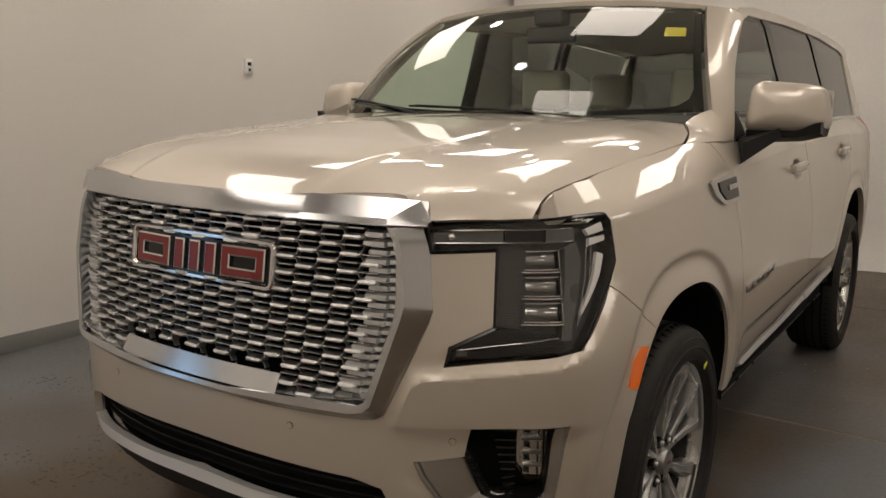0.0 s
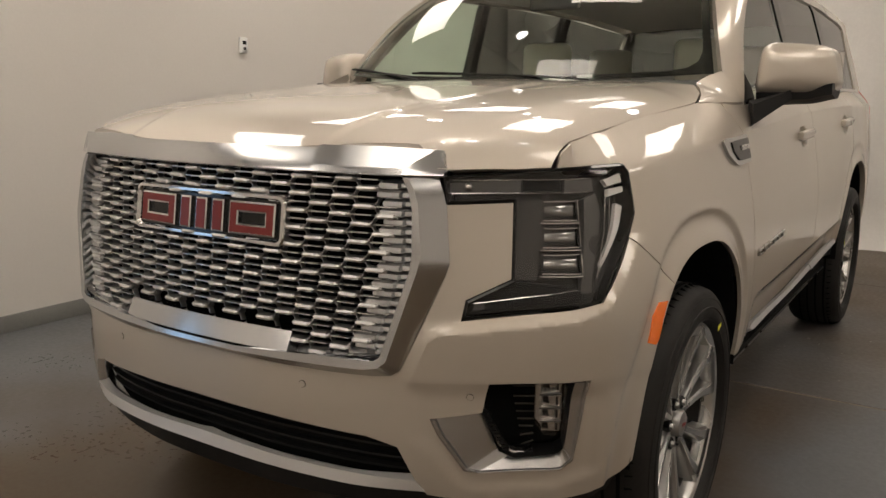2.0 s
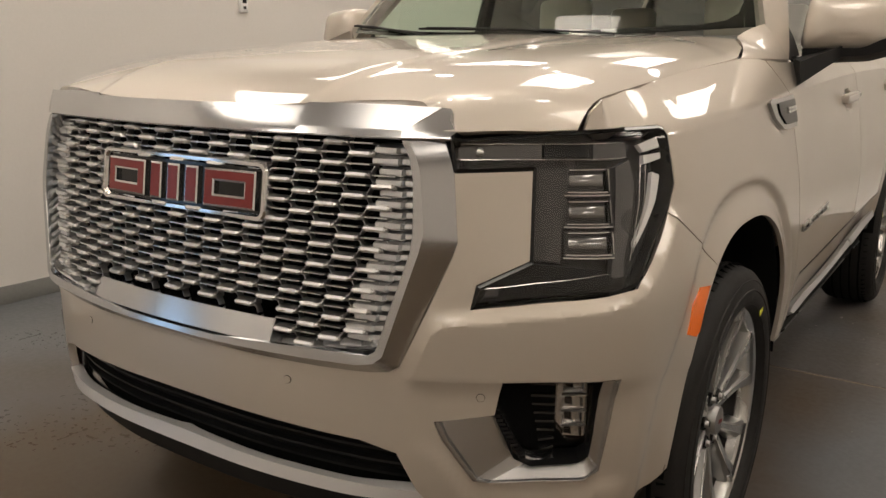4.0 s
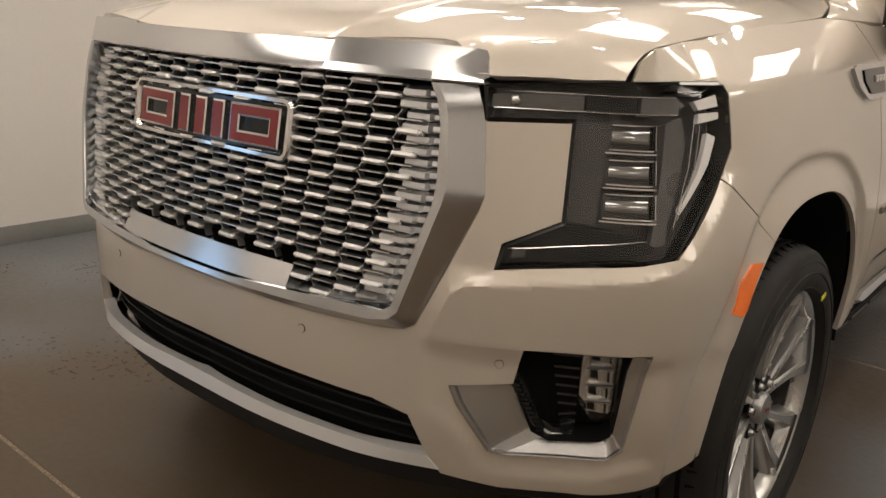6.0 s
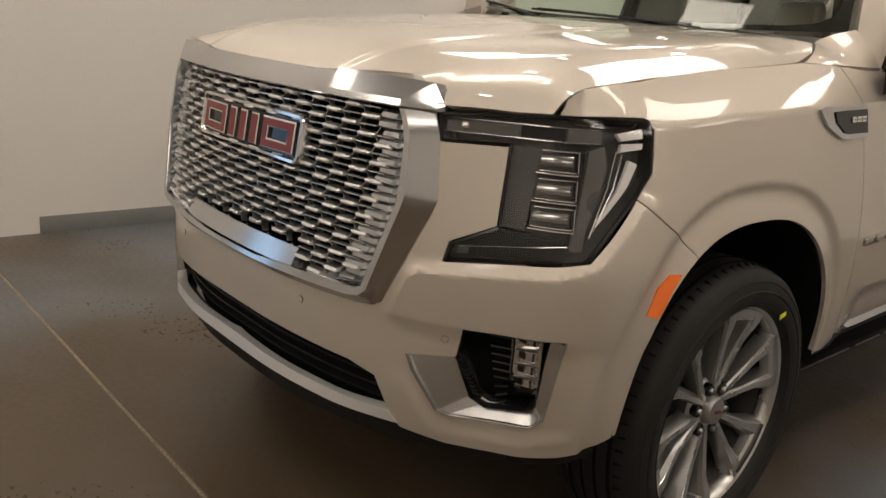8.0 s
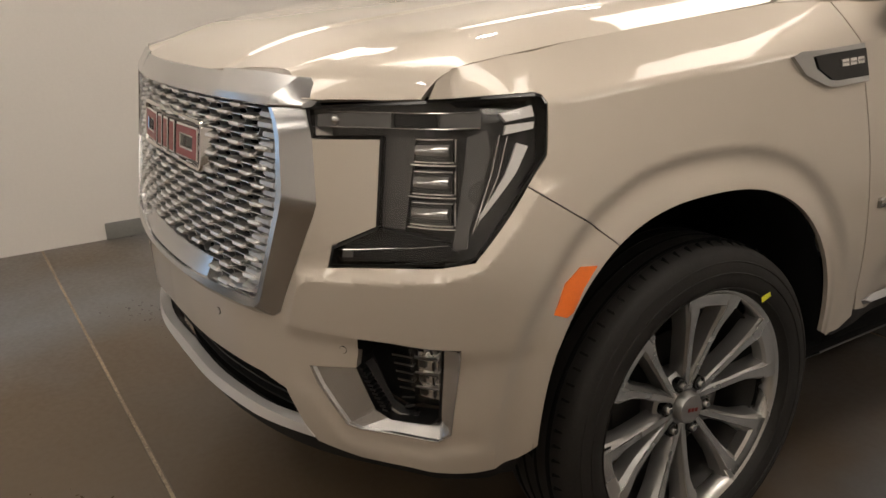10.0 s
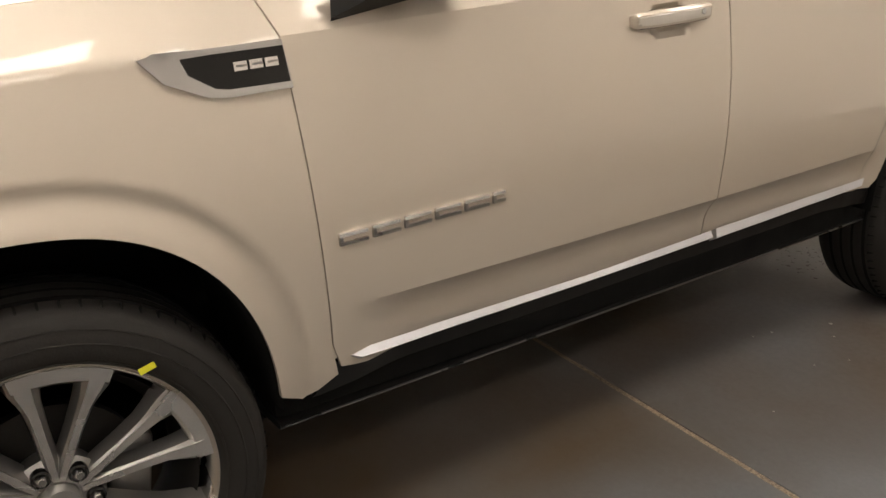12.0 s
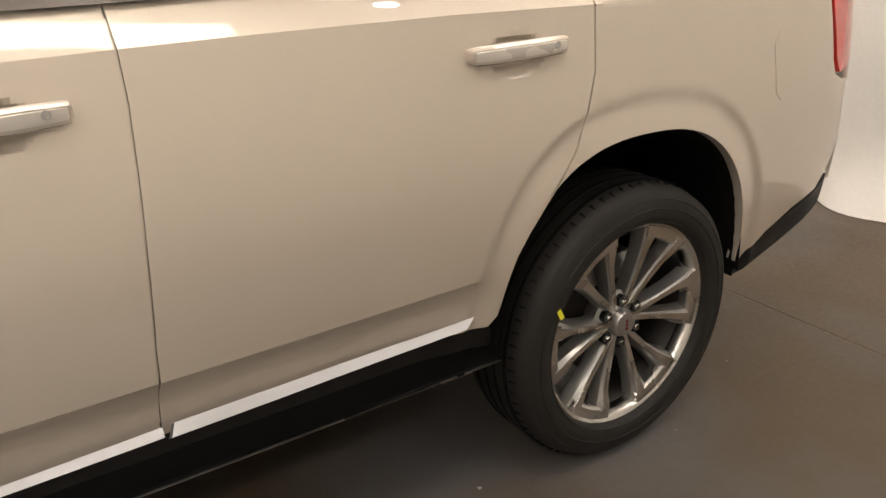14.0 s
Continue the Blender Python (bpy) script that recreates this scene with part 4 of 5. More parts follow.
def seam_flange(*line):
    """The painted inner edge behind a gap between two panels."""
    places = side(*line)
    strip = [(u - .012, w) for u, w in places] + [(u + .012, w) for u, w in places[::-1]]
    both("seam_flange", sheet([strip], flank, .05, 0, lift=-.007), PAINT)


seam_flange((1.505, 1.32), (1.537, 1.245), (1.545, 1.10), (1.556, .90), (1.563, .75), (1.570, .60), (1.578, .56))
seam_flange((2.795, 1.34), (2.800, 1.20), (2.785, .95), (2.775, .75), (2.776, .57))
seam_flange((3.866, 1.37), (3.868, 1.30), (3.860, 1.155), (3.804, .984), (3.712, .87))

# ---- lower nose ----
def fog_lamp():
    outer = [at(.640, .166, .637), at(.655, .172, .60), at(.705, .214, .507), at(.73, .225, .502), at(.893, .338, .514), at(.915, .356, .535), at(.938, .371, .71), at(.937, .370, .731)]
    inner = [at(.745, .228, .655), at(.757, .238, .63), at(.780, .257, .562), at(.805, .275, .545), at(.882, .331, .553), at(.897, .341, .567), at(.909, .346, .70), at(.912, .349, .731)]
    IN = Vector((-.40, .92, 0))
    rows = []
    for k in range(85):
        s = k / 84 * 7
        i = min(6, int(s))
        e = ramp(0, 1, s - i) if i in (2, 4) else s - i
        mix = lambda pl: Vector((*pl[i], 0)).lerp(Vector((*pl[i + 1], 0)), e)
        o, n_ = mix(outer), mix(inner)
        fall = .030 - .025 * ramp(4.2, 5.2, s)
        row = []
        for q, d in ((.015, .03), (.015, -.002), (.05, -.004), (.10 + .10 * ramp(4, 5.2, s), -.003), (.13 + .12 * ramp(4, 5.2, s), .004), (1, fall), (1, .055)):
            p = o.lerp(n_, q)
            row.append(Vector(skin(p.x, p.y)) + IN * d)
        rows.append(row)
    a, b = both("fog_lamp_bezel", loft(rows), BEZELCHROME, label="satin chrome corner bezel with a raised rim", sharp=22)
    pocket = [at(.742, .227, .66), at(.757, .238, .726), at(.911, .348, .732), at(.907, .345, .70), at(.895, .339, .567), at(.880, .330, .554), at(.803, .274, .543), at(.775, .254, .56)]
    both("lamp_pocket", sheet([pocket], skin, .03, 0, lift=-.07), LINER, label="black lamp recess")
    n = len(pocket)
    wall = bmesh.new()
    for k in range(n):
        p, q = pocket[k], pocket[(k + 1) % n]
        cuts = [(p[0] + (q[0] - p[0]) * s / 6, p[1] + (q[1] - p[1]) * s / 6) for s in range(7)]
        loft([[Vector(skin(*c)) for c in cuts], [Vector(skin(*c)) + Vector((-.035, .06, 0)) for c in cuts]], bm=wall)
    bmesh.ops.remove_doubles(wall, verts=wall.verts, dist=1e-4)
    both("pocket_wall", wall, BLACK, label="black wall of the lamp recess")
    # teeth down the inner edge and slats in the recess
    for k in range(11):
        s = k / 10
        u0 = at(.748, .23, 0)[0] * (1 - s) + at(.790, .262, 0)[0] * s
        z0 = .650 - .09 * s
        both("tooth", sheet([[(u0 - .006, z0 - .003), (u0 + .008, z0 - .003), (u0 + .008, z0 + .003), (u0 - .006, z0 + .003)]], skin, .02, .02, lift=-.006), BLACK)
    for k in range(9):
        z0 = .705 - k * .0185
        sl = .006 * max(0, k - 5)
        u0, u1 = at(.800 + .004 * k, .27, 0)[0], at(.842, .297, 0)[0]
        both("slat", sheet([[(u0, z0 - sl - .0025), (u1, z0 - .0025), (u1, z0 + .0025), (u0, z0 - sl + .0025)]], skin, .02, .014, lift=-.026), SLATBLACK)
    # the lamp itself
    lens = [at(.846, .295, .732), at(.903, .337, .734), at(.903, .338, .594), at(.866, .310, .594), at(.846, .295, .625)]
    la, lb = both("fog_lamp", sheet([lens], skin, .03, .05, lift=-.045), REFLECTOR, label="clear fog lamp with four stacked reflectors")
    for par, flip in ((la, False), (lb, True)):
        made = []
        for k in range(4):
            z0 = .712 - k * .032
            u0, u1 = at(.858, .304, 0)[0], at(.895, .331, 0)[0]
            made.append(("reflector", sheet([[(u0, z0 - .012), (u1, z0 - .014), (u1, z0 + .010), (u0, z0 + .006)]], lambda u, z, z0=z0, u0=u0: skin(u, z), .012, .02, lift=-.028 + .004 * (k % 2)), REFLECTOR))
            made.append(("gap", sheet([[(u0 + .001, z0 - .004), (u0 + .017, z0 - .007), (u0 + .014, z0 + .010), (u0 + .001, z0 + .010)]], skin, .02, .004, lift=-.018), GLOSSBLACK))
            made.append(("gap", sheet([[(u1 - .012, z0 - .010), (u1 - .007, z0 - .010), (u1 - .008, z0 + .008), (u1 - .012, z0 + .008)]], skin, .02, .004, lift=-.018), IRON))
            made.append(("divider", sheet([[(u0 - .006, z0 + .0115), (u1 + .002, z0 + .0125), (u1 + .002, z0 + .0145), (u0 - .006, z0 + .0135)]], skin, .02, .006, lift=-.015), LAMPGREY))
        made.append(("cover", sheet([lens], skin, .03, .02, lift=-.012), CLEAR))
        for name, bm, mat in made:
            if flip:
                for v in bm.verts:
                    v.co.x = -v.co.x
                bmesh.ops.reverse_faces(bm, faces=bm.faces)
            part(name, bm, mat, par)


fog_lamp()


def intake():
    # black recess with slats behind the lower opening, and the pale lip below it
    hole = [(0.0, .61), at(.25, .058, .608), at(.5, .11, .595), at(.58, .14, .575), at(.615, .165, .43), (at(.3, .07, 0)[0], .40), (0.0, .39)]
    part("air_intake", sheet([hole], skin, .04, 0, True, lift=-.06), LINER, car, "black lower air intake")
    for k in range(4):
        z0 = .585 - k * .030
        top = [(0.0, z0), (at(.3, .07, 0)[0], z0 - .002), (at(.585 + .006 * k, .15, 0)[0], z0 - .012)]
        low = [(u, z - .006) for u, z in top[::-1]]
        part("intake_slat", sheet([top + low], skin, .04, .035, True, lift=-.042), BLACK, car)
    lip = [(0.0, .497), at(.25, .062, .491), at(.45, .10, .486), at(.603, .162, .481), at(.622, .178, .453), at(.45, .115, .458), at(.25, .075, .463), (0.0, .464)]
    part("bumper_lip", sheet([lip], lambda u, z: (skin(u, z)[0], skin(u, z)[1] - .35 * max(0, .497 - z) * (1 - ramp(.45, .66, u)), z), .03, .03, True, lift=.003), SILVER, car, "pale satin lip along the bottom of the bumper")
    under = [(0.0, .466), at(.25, .075, .465), at(.45, .115, .460), at(.625, .18, .450), at(.72, .242, .421), at(.86, .333, .421), at(.93, .40, .427), at(1.0, .478, .468), at(.99, .46, .42), at(.86, .333, .40), at(.6, .16, .395), (0.0, .39)]
    part("air_dam", sheet([under], skin, .03, .02, True, lift=-.02), BLACK, car, "black plastic valance under the bumper")
    for x, y in ((.342, .068), (.715, .222)):
        for sg in (1, -1):
            u0, z0 = at(x, y, .692)
            pts = [(u0 + .0080 * math.cos(a), z0 + .0080 * math.sin(a)) for a in (2 * math.pi * k / 20 for k in range(20))]
            dark = sheet([[(u0 + (p[0] - u0) * 1.12, z0 + (p[1] - z0) * 1.12) for p in pts]], skin, .05, .002, lift=.0012)
            cap = sheet([pts], skin, .05, .002, lift=.0024)
            for bm, mat, name in ((dark, BLACK, "sensor_ring"), (cap, PAINT, "parking_sensor")):
                if sg < 0:
                    for v in bm.verts:
                        v.co.x = -v.co.x
                    bmesh.ops.reverse_faces(bm, faces=bm.faces)
                part(name, bm, mat, car)
    marker = [at(1.035, .640, .873), at(1.033, .604, .876), at(1.031, .565, .848), at(1.029, .537, .79), at(1.033, .562, .781), at(1.033, .577, .79), at(1.035, .605, .835)]
    both("side_marker", sheet([marker], skin, .015, .012, lift=.004), AMBER, label="orange side marker lens at the wheel arch")


intake()


# ---- flank trim ----
def flank_trim():
    both("sill_cladding", sheet([side((1.575, .545), (2.2, .538), (2.8, .548), (3.56, .578), (3.60, .50), (2.8, .485), (2.2, .475), (1.60, .475), (1.52, .47))], lambda u, z: flank(u, z), .03, .05, lift=-.012), BLACK, label="black sill cladding")
    mf = side((1.612, .565), (1.66, .572), (1.86, .575), (2.3, .577), (2.769, .5905), (2.769, .5735), (2.3, .564), (1.86, .5595), (1.70, .556), (1.635, .556))
    mr = side((2.793, .5915), (3.2, .600), (3.515, .609), (3.485, .590), (3.2, .580), (2.781, .5695))
    def slant(u, z):
        """The flank, leaning out towards the foot of the strip so that it faces upwards."""
        y, h = flank(u, z)[1:]
        return (1.012 - .0105 * (y - 1.63) + .007 * ramp(3.15, 3.5, y) + .68 * (.560 + .021 * (y - 1.63) - h), y, h)
    both("door_moulding", sheet([mf], slant, .03, .03), MOULDCHROME, label="bright chrome strip along the door")
    both("door_moulding", sheet([mr], slant, .03, .03), MOULDCHROME, label="bright chrome strip along the door")
    rows = [[(x, y, z + .010 * (y - 1.46)) for x, z in ((.72, .36), (.915, .384), (.930, .390), (.933, .396), (.925, .401), (.72, .404))] for y in (1.46, 1.48, 2.2, 3.0, 3.64, 3.66)]
    a, b = both("running_board", loft(rows, True, None, True), BLACK, label="black running board")
    for par, sg in ((a, 1), (b, -1)):
        rows = [[(sg * x, y, z + .010 * (y - 1.46)) for x, z in ((.930, .3925), (.9345, .3935), (.9345, .3965), (.930, .3975))] for y in (1.47, 2.5, 3.65)]
        part("edge_strip", loft(rows, True, None, True), STEEL, par, "thin bright edge strip")
    both("rocker", block(.70, .93, 1.45, 3.66, .41, .56, .02, 2), LINER)
    # six raised chrome nameplate shapes on the door; upper bars coloured lit, others shaded
    for k in range(6):
        y0 = 1.598 + k * .0775
        y1 = y0 + (.066 if k != 5 else .034)
        z0 = .8405 + .012 * k / 5
        u0, u1 = at(1.02, y0, 0)[0], at(1.02, y1, 0)[0]
        for lo, hi, mat in ((-.0125, -.0058, STEEL), (.0050, .0125, BRIGHT)):
            both("nameplate_bar", sheet([[(u0, z0 + lo), (u1, z0 + lo + .001), (u1, z0 + hi + .001), (u0, z0 + hi)]], flank, .02, .010, lift=.008), mat, label="chrome bar of the nameplate")
        ue = at(1.02, y0 + .008, 0)[0]
        both("nameplate_bar", sheet([[(u0, z0 - .0056), (ue, z0 - .0056), (ue, z0 + .0048), (u0, z0 + .0048)]], flank, .02, .010, lift=.0075), STEEL, label="short chrome end of the nameplate, coloured as shaded")


flank_trim()


def wing_badge():
    out = side((1.272, 1.226), (1.30, 1.231), (1.40, 1.2345), (1.538, 1.2395), (1.546, 1.150), (1.42, 1.146), (1.385, 1.150), (1.31, 1.182))
    a, b = both("wing_vent", sheet([out], flank, .02, .012, lift=.010), SATIN, label="satin chrome vent surround on the wing")
    ins = side((1.345, 1.2205), (1.40, 1.2235), (1.537, 1.2275), (1.541, 1.162), (1.425, 1.160), (1.40, 1.164), (1.355, 1.192))
    for par, flip in ((a, False), (b, True)):
        bms = [(sheet([ins], flank, .02, .004, lift=.0135), GLOSSBLACK, "insert", "gloss black insert")]
        for k in range(3):
            y0 = 1.437 + k * .030
            bms.append((sheet([side((y0, 1.190 + .001 * k), (y0 + .025, 1.191 + .001 * k), (y0 + .025, 1.207 + .001 * k), (y0, 1.206 + .001 * k))], flank, .02, .003, lift=.017), BRIGHT, "badge_shape", "small chrome badge shape"))
            bms.append((sheet([side((y0 + .005, 1.1965 + .001 * k), (y0 + .0255, 1.1972 + .001 * k), (y0 + .0255, 1.2008 + .001 * k), (y0 + .005, 1.2005 + .001 * k))], flank, .02, .002, lift=.0185), STEEL, "badge_slot", "dark slot in the badge shape"))
        for bm, mat, name, label in bms:
            if flip:
                for v in bm.verts:
                    v.co.x = -v.co.x
                bmesh.ops.reverse_faces(bm, faces=bm.faces)
            part(name, bm, mat, par, label)


wing_badge()


def handle(door, door_l, y0, z0):
    """A pull handle: a flat bright bar with rounded ends, bridging the hollow in the door."""
    def skin_x(y):
        u = at(1.02, y, 0)[0]
        return (flank(*level(u, z0 + .06))[0] + flank(*level(u, z0 - .06))[0]) / 2
    stations = [-1, -.985, -.955, -.9, -.8, -.65, -.45, -.2, 0, .2, .45, .65, .8, .9, .955, .985, 1]

    def bar(scale, out, long):
        rows = []
        for s in stations:
            y = y0 + .136 * long * s
            h = .0215 * scale * (1 - .12 * max(0, abs(s) - .5) / .5) * (.55 if abs(s) > .99 else .8 if abs(s) > .98 else .94 if abs(s) > .95 else 1)
            x = skin_x(y) + out + .030 - .009 * abs(s) ** 2.5 - (.010 if abs(s) > .99 else .004 if abs(s) > .98 else 0)
            c = z0 + .004 * s + .001
            rows.append([(x - .030, y, c - h * .55), (x - .008, y, c - h), (x - .0015, y, c - h * .86), (x, y, c - h * .62), (x + .001, y, c + h * .66), (x - .003, y, c + h * .9), (x - .010, y, c + h), (x - .030, y, c + h * .6)])
        return loft(rows, True, None, True)
    for par, flip in ((door, False), (door_l, True)):
        made = [("handle", bar(1, 0, 1), PAINT, "body-coloured pull handle", None), ("handle_face", bar(.70, .0018, .965), HANDLEFACE, "pale flat face of the handle", None), ("handle_strip", bar(.20, .0012, .90), CHROME, "thin chrome strip under the handle", -.0175)]
        lock = bmesh.new()
        bmesh.ops.create_cone(lock, cap_ends=True, segments=16, radius1=.0075, radius2=.0075, depth=.003)
        bmesh.ops.transform(lock, matrix=Matrix.Translation((skin_x(y0 + .10) + .0305, y0 + .092, z0 + .007)) @ Matrix.Rotation(radians(90), 4, "Y"), verts=lock.verts)
        made.append(("handle_button", lock, SATIN, "small round button", None))
        for name, bm, mat, label, drop in made:
            if drop:
                bmesh.ops.translate(bm, vec=(-.004, 0, drop), verts=bm.verts)
            if flip:
                for v in bm.verts:
                    v.co.x = -v.co.x
                bmesh.ops.reverse_faces(bm, faces=bm.faces)
            ob = part(name, bm, mat, par, label, 25)


handle(fd, fdl, 2.575, 1.199)
handle(rd, rdl, 3.630, 1.222)


# ---- wheels ----
def wheel(x, y, turn):
    R = .4165
    hub = new("wheel")
    hub.parent = car
    hub.location = (x, y, R)
    tagged(hub, "twelve-spoke machined alloy wheel on a wide road tyre")
    prof = [(.300, -.235), (.309, -.245), (.345, -.25), (.385, -.238), (.405, -.218), (R - .003, -.19), (R, -.11), (R - .001, -.06), (R - .006, -.01), (.404, .012), (.392, .024), (.372, .032), (.345, .036), (.322, .034), (.313, .028), (.305, .016), (.302, .002)]
    tyre = lathe(prof, 96)
    part("tyre", tyre, RUBBER, hub, "black rubber tyre with fine moulded rings", 50)
    for r, d in ((.378, .0305), (.352, .0365), (.315, .0315)):
        part("sidewall_ring", lathe([(r + .0022, d - .002), (r + .001, d + .0012), (r - .001, d + .0012), (r - .0022, d - .002)], 96), RUBBER, hub)
    for k in range(4):
        a = -.165 + k * .042
        part("tread_groove", lathe([(R - .0055, a - .006), (R + .0006, a - .004), (R + .0006, a + .004), (R - .0055, a + .006)], 96), LINER, hub)
    lug = block(-.022, .008, -.0024, .0024, -.005, .005, .001, 1)
    mesh = finish(lug)
    mesh.materials.append(LINER)
    for k in range(72):
        a = 2 * math.pi * k / 72
        ob = part("tread_sipe", mesh, LINER, hub)
        ob.matrix_local = Matrix.Rotation(a, 4, "X") @ Matrix.Translation((-.004, 0, .4030)) @ pose(0, 0, 0, 0, 32, 0)
    rim = lathe([(.278, -.22), (.284, -.02), (.287, -.004), (.294, .006), (.303, .010), (.306, .004), (.306, -.02)], 96)
    part("rim", rim, ALLOY, hub, "bright machined rim lip", 40)
    part("barrel", lathe([(.272, -.22), (.245, -.18), (.235, -.10), (.272, -.03)], 64), IRON, hub)
    part("brake_disc", lathe([(.06, -.09), (.175, -.09), (.175, -.115), (.06, -.115)], 48), IRON, hub)
    part("brake_caliper", block(-.15, -.075, .10, .19, -.09, .09, .02, 2), ALLOYDARK, hub, "grey brake caliper")
    part("hub_face", lathe([(.0005, -.028), (.045, -.027), (.075, -.03), (.09, -.045), (.085, -.09)], 48), ALLOYDARK, hub)

    def spoke(middle, sg):
        """One bent spoke: a machined top face between two painted flanks."""
        rows, face = [], []
        for r, a, w, d in ((.045, middle + sg * .12, .011, -.026), (.092, middle + sg * .17, .013, -.022), (.15, middle + sg * .20, .0125, -.016), (.205, middle + sg * .215, .0150, -.009), (.232, middle + sg * .228, .0195, -.003), (.256, middle + sg * .236, .0255, .003), (.294, middle + sg * .236, .029, .004)):
            c, s = math.cos(a), math.sin(a)
            pt = lambda off, h: (h, r * s + off * c, r * c - off * s)
            rows.append([pt(-w * 1.3, d - .045), pt(-w, d - .006), pt(-w * .6, d), pt(w * .45, d), pt(w * 1.0, d - .012), pt(w * 1.3, d - .045)])
            face.append([pt(-w * .64, d - .001), pt(-w * .62, d + .0014), pt(w * .46, d + .0014), pt(w * .50, d - .001)])
        return loft(rows, True, None, True), loft(face, True, None, True)
    for k in range(6):
        c = k * math.pi / 3
        for sg in (-1, 1):
            body, face = spoke(c, sg)
            part("spoke", body, ALLOYDARK, hub, "grey painted spoke", 25)
            part("spoke_face", face, ALLOY, hub, "bright machined face of a spoke", 25)
        rows = []
        for i in range(9):
            a = c - .315 + .63 * i / 8
            rows.append([(h, r * math.sin(a), r * math.cos(a)) for r, h in ((.256, -.03), (.259, -.004), (.266, .003), (.294, .006), (.298, -.03))])
        part("spoke_pad", loft(rows, True, None, True), ALLOY, hub, "", 25)
        a = c + math.pi / 6
        nut = bmesh.new()
        bmesh.ops.create_cone(nut, cap_ends=True, segments=6, radius1=.0125, radius2=.010, depth=.026)
        bmesh.ops.bevel(nut, geom=nut.edges[:], offset=.0015, segments=1, affect="EDGES")
        ob = part("lug_nut", nut, STEEL, hub, "steel lug nut")
        ob.matrix_local = Matrix.Translation((-.022, .066 * math.sin(a), .066 * math.cos(a))) @ pose(0, 0, 0, 0, 90, 0)
        part("nut_recess", lathe([(.0145, -.018), (.0185, -.020), (.0185, -.036), (.012, -.036)], 20), GLOSSBLACK, hub).location = (0, .066 * math.sin(a), .066 * math.cos(a))
    part("centre_cap", lathe([(.0005, .0), (.022, -.001), (.036, -.003), (.040, -.010), (.041, -.035)], 40), ALLOYDARK, hub, "domed centre cap")
    for k in range(3):
        part("cap_shape", block(.0005, .0015, -.017 + k * .012, -.008 + k * .012, -.005, .005, .0006, 1), EMBLEMRED, hub, "small red shape on the cap")
    b = block(-.001, .0008, -.016, .016, -.007, .007, .0003, 1)
    mk = part("paint_mark", b, YELLOW, hub, "yellow crayon mark on the sidewall")
    mk.matrix_local = Matrix.Translation((.0345, .143, .287)) @ pose(0, 0, 0, -8, 0, 0) @ pose(0, 0, 0, 35, 0, 0)
    hub.rotation_euler = (turn, 0, 0)
    return hub


w1 = wheel(.978, 1.0, radians(-10))
w2 = copy_thing(w1, pose(.978, 4.071, .4165, 92.6))
w2.parent = car
w3 = copy_thing(w1, pose(-.978, 1.0, .4165, 0, 0, 180))
w4 = copy_thing(w1, pose(-.978, 4.071, .4165, 0, 0, 180))
for w in (w3, w4):
    w.parent = car


def arch_liner(yc, b):
    rows = []
    for k in range(33):
        a = math.pi * (.035 + .93 * k / 32)
        c, s = math.cos(a), math.sin(a)
        r = (abs(c) ** 2.5 + abs(s) ** 2.5) ** -.4
        y, z = yc - (.475 - .003) * r * c, .417 + (b - .003) * r * s
        rows.append([(.55, y, z), (.975, y, z), (1.0, y + .006 * c * -1, z + .006 * s)])
    bm = loft(rows)
    return bm


for yc, b in ((.975, .545), (4.05, .567)):
    both("arch_liner", arch_liner(yc, b), LINER, label="black wheel arch liner")
    both("arch_back", block(.54, .56, yc - .47, yc + .47, .42, .417 + b, 0), LINER)
part("axle_cover", block(-.55, .55, .45, 1.5, .42, 1.0, .02, 1), LINER, car)
part("axle_cover", block(-.55, .55, 3.55, 4.6, .42, 1.0, .02, 1), LINER, car)
part("underbody", block(-.78, .78, .60, 4.5, .32, .46, .03, 2), LINER, car, "dark underbody")

# ---- rear end ----
low = side((4.550, .510), (4.66, .572), (4.80, .622), (4.95, .652), (5.1, .70), (5.1, .595), (4.95, .548), (4.80, .506), (4.68, .473), (4.560, .436))
both("rear_valance", sheet([low], skin, .03, .03, lift=-.006), BLACK, label="black lower corner of the rear bumper")
TAIL = [at(1.0, 4.900, 1.245), at(.985, 4.945, 1.08), at(.965, 4.977, 1.035), at(.93, 5.06, 1.05), at(.92, 5.09, 1.30), at(.95, 5.02, 1.42), at(1.0, 4.875, 1.42)]
both("tail_light", sheet([TAIL], skin, .03, .03, lift=.003), RED, label="tall red tail light")
back = [(at(.93, 5.08, 0)[0], .66), (ARC[-1] - .001, .62), (ARC[-1] - .001, 1.40), (at(.90, 5.12, 0)[0], 1.40), (at(.93, 5.08, 0)[0], 1.0)]
part("tailgate", sheet([back], skin, .05, .01, False), PAINT, car)
fuel = side((4.565, 1.16), (4.59, 1.195), (4.63, 1.21), (4.735, 1.205), (4.745, 1.19), (4.745, 1.02), (4.72, 1.0), (4.615, .995), (4.585, 1.02))
part("fuel_door", sheet([fuel], flank, .02, .004, lift=.0022), PAINT, car)

# ---- glasshouse ----
def screen(x, s):
    """The windscreen, from its foot (s = 0) to its head (s = 1); x is in half widths."""
    w = .812 - .178 * s
    X = x * w
    y = (1.45 + .22 * x * x) * (1 - s) + (2.05 + .09 * x * x) * s - .03 * math.sin(math.pi * s)
    z = (1.412 + .03 * x * x) * (1 - s) + (1.880 - .032 * x * x) * s + .025 * math.sin(math.pi * s)
    return (X, y, z)


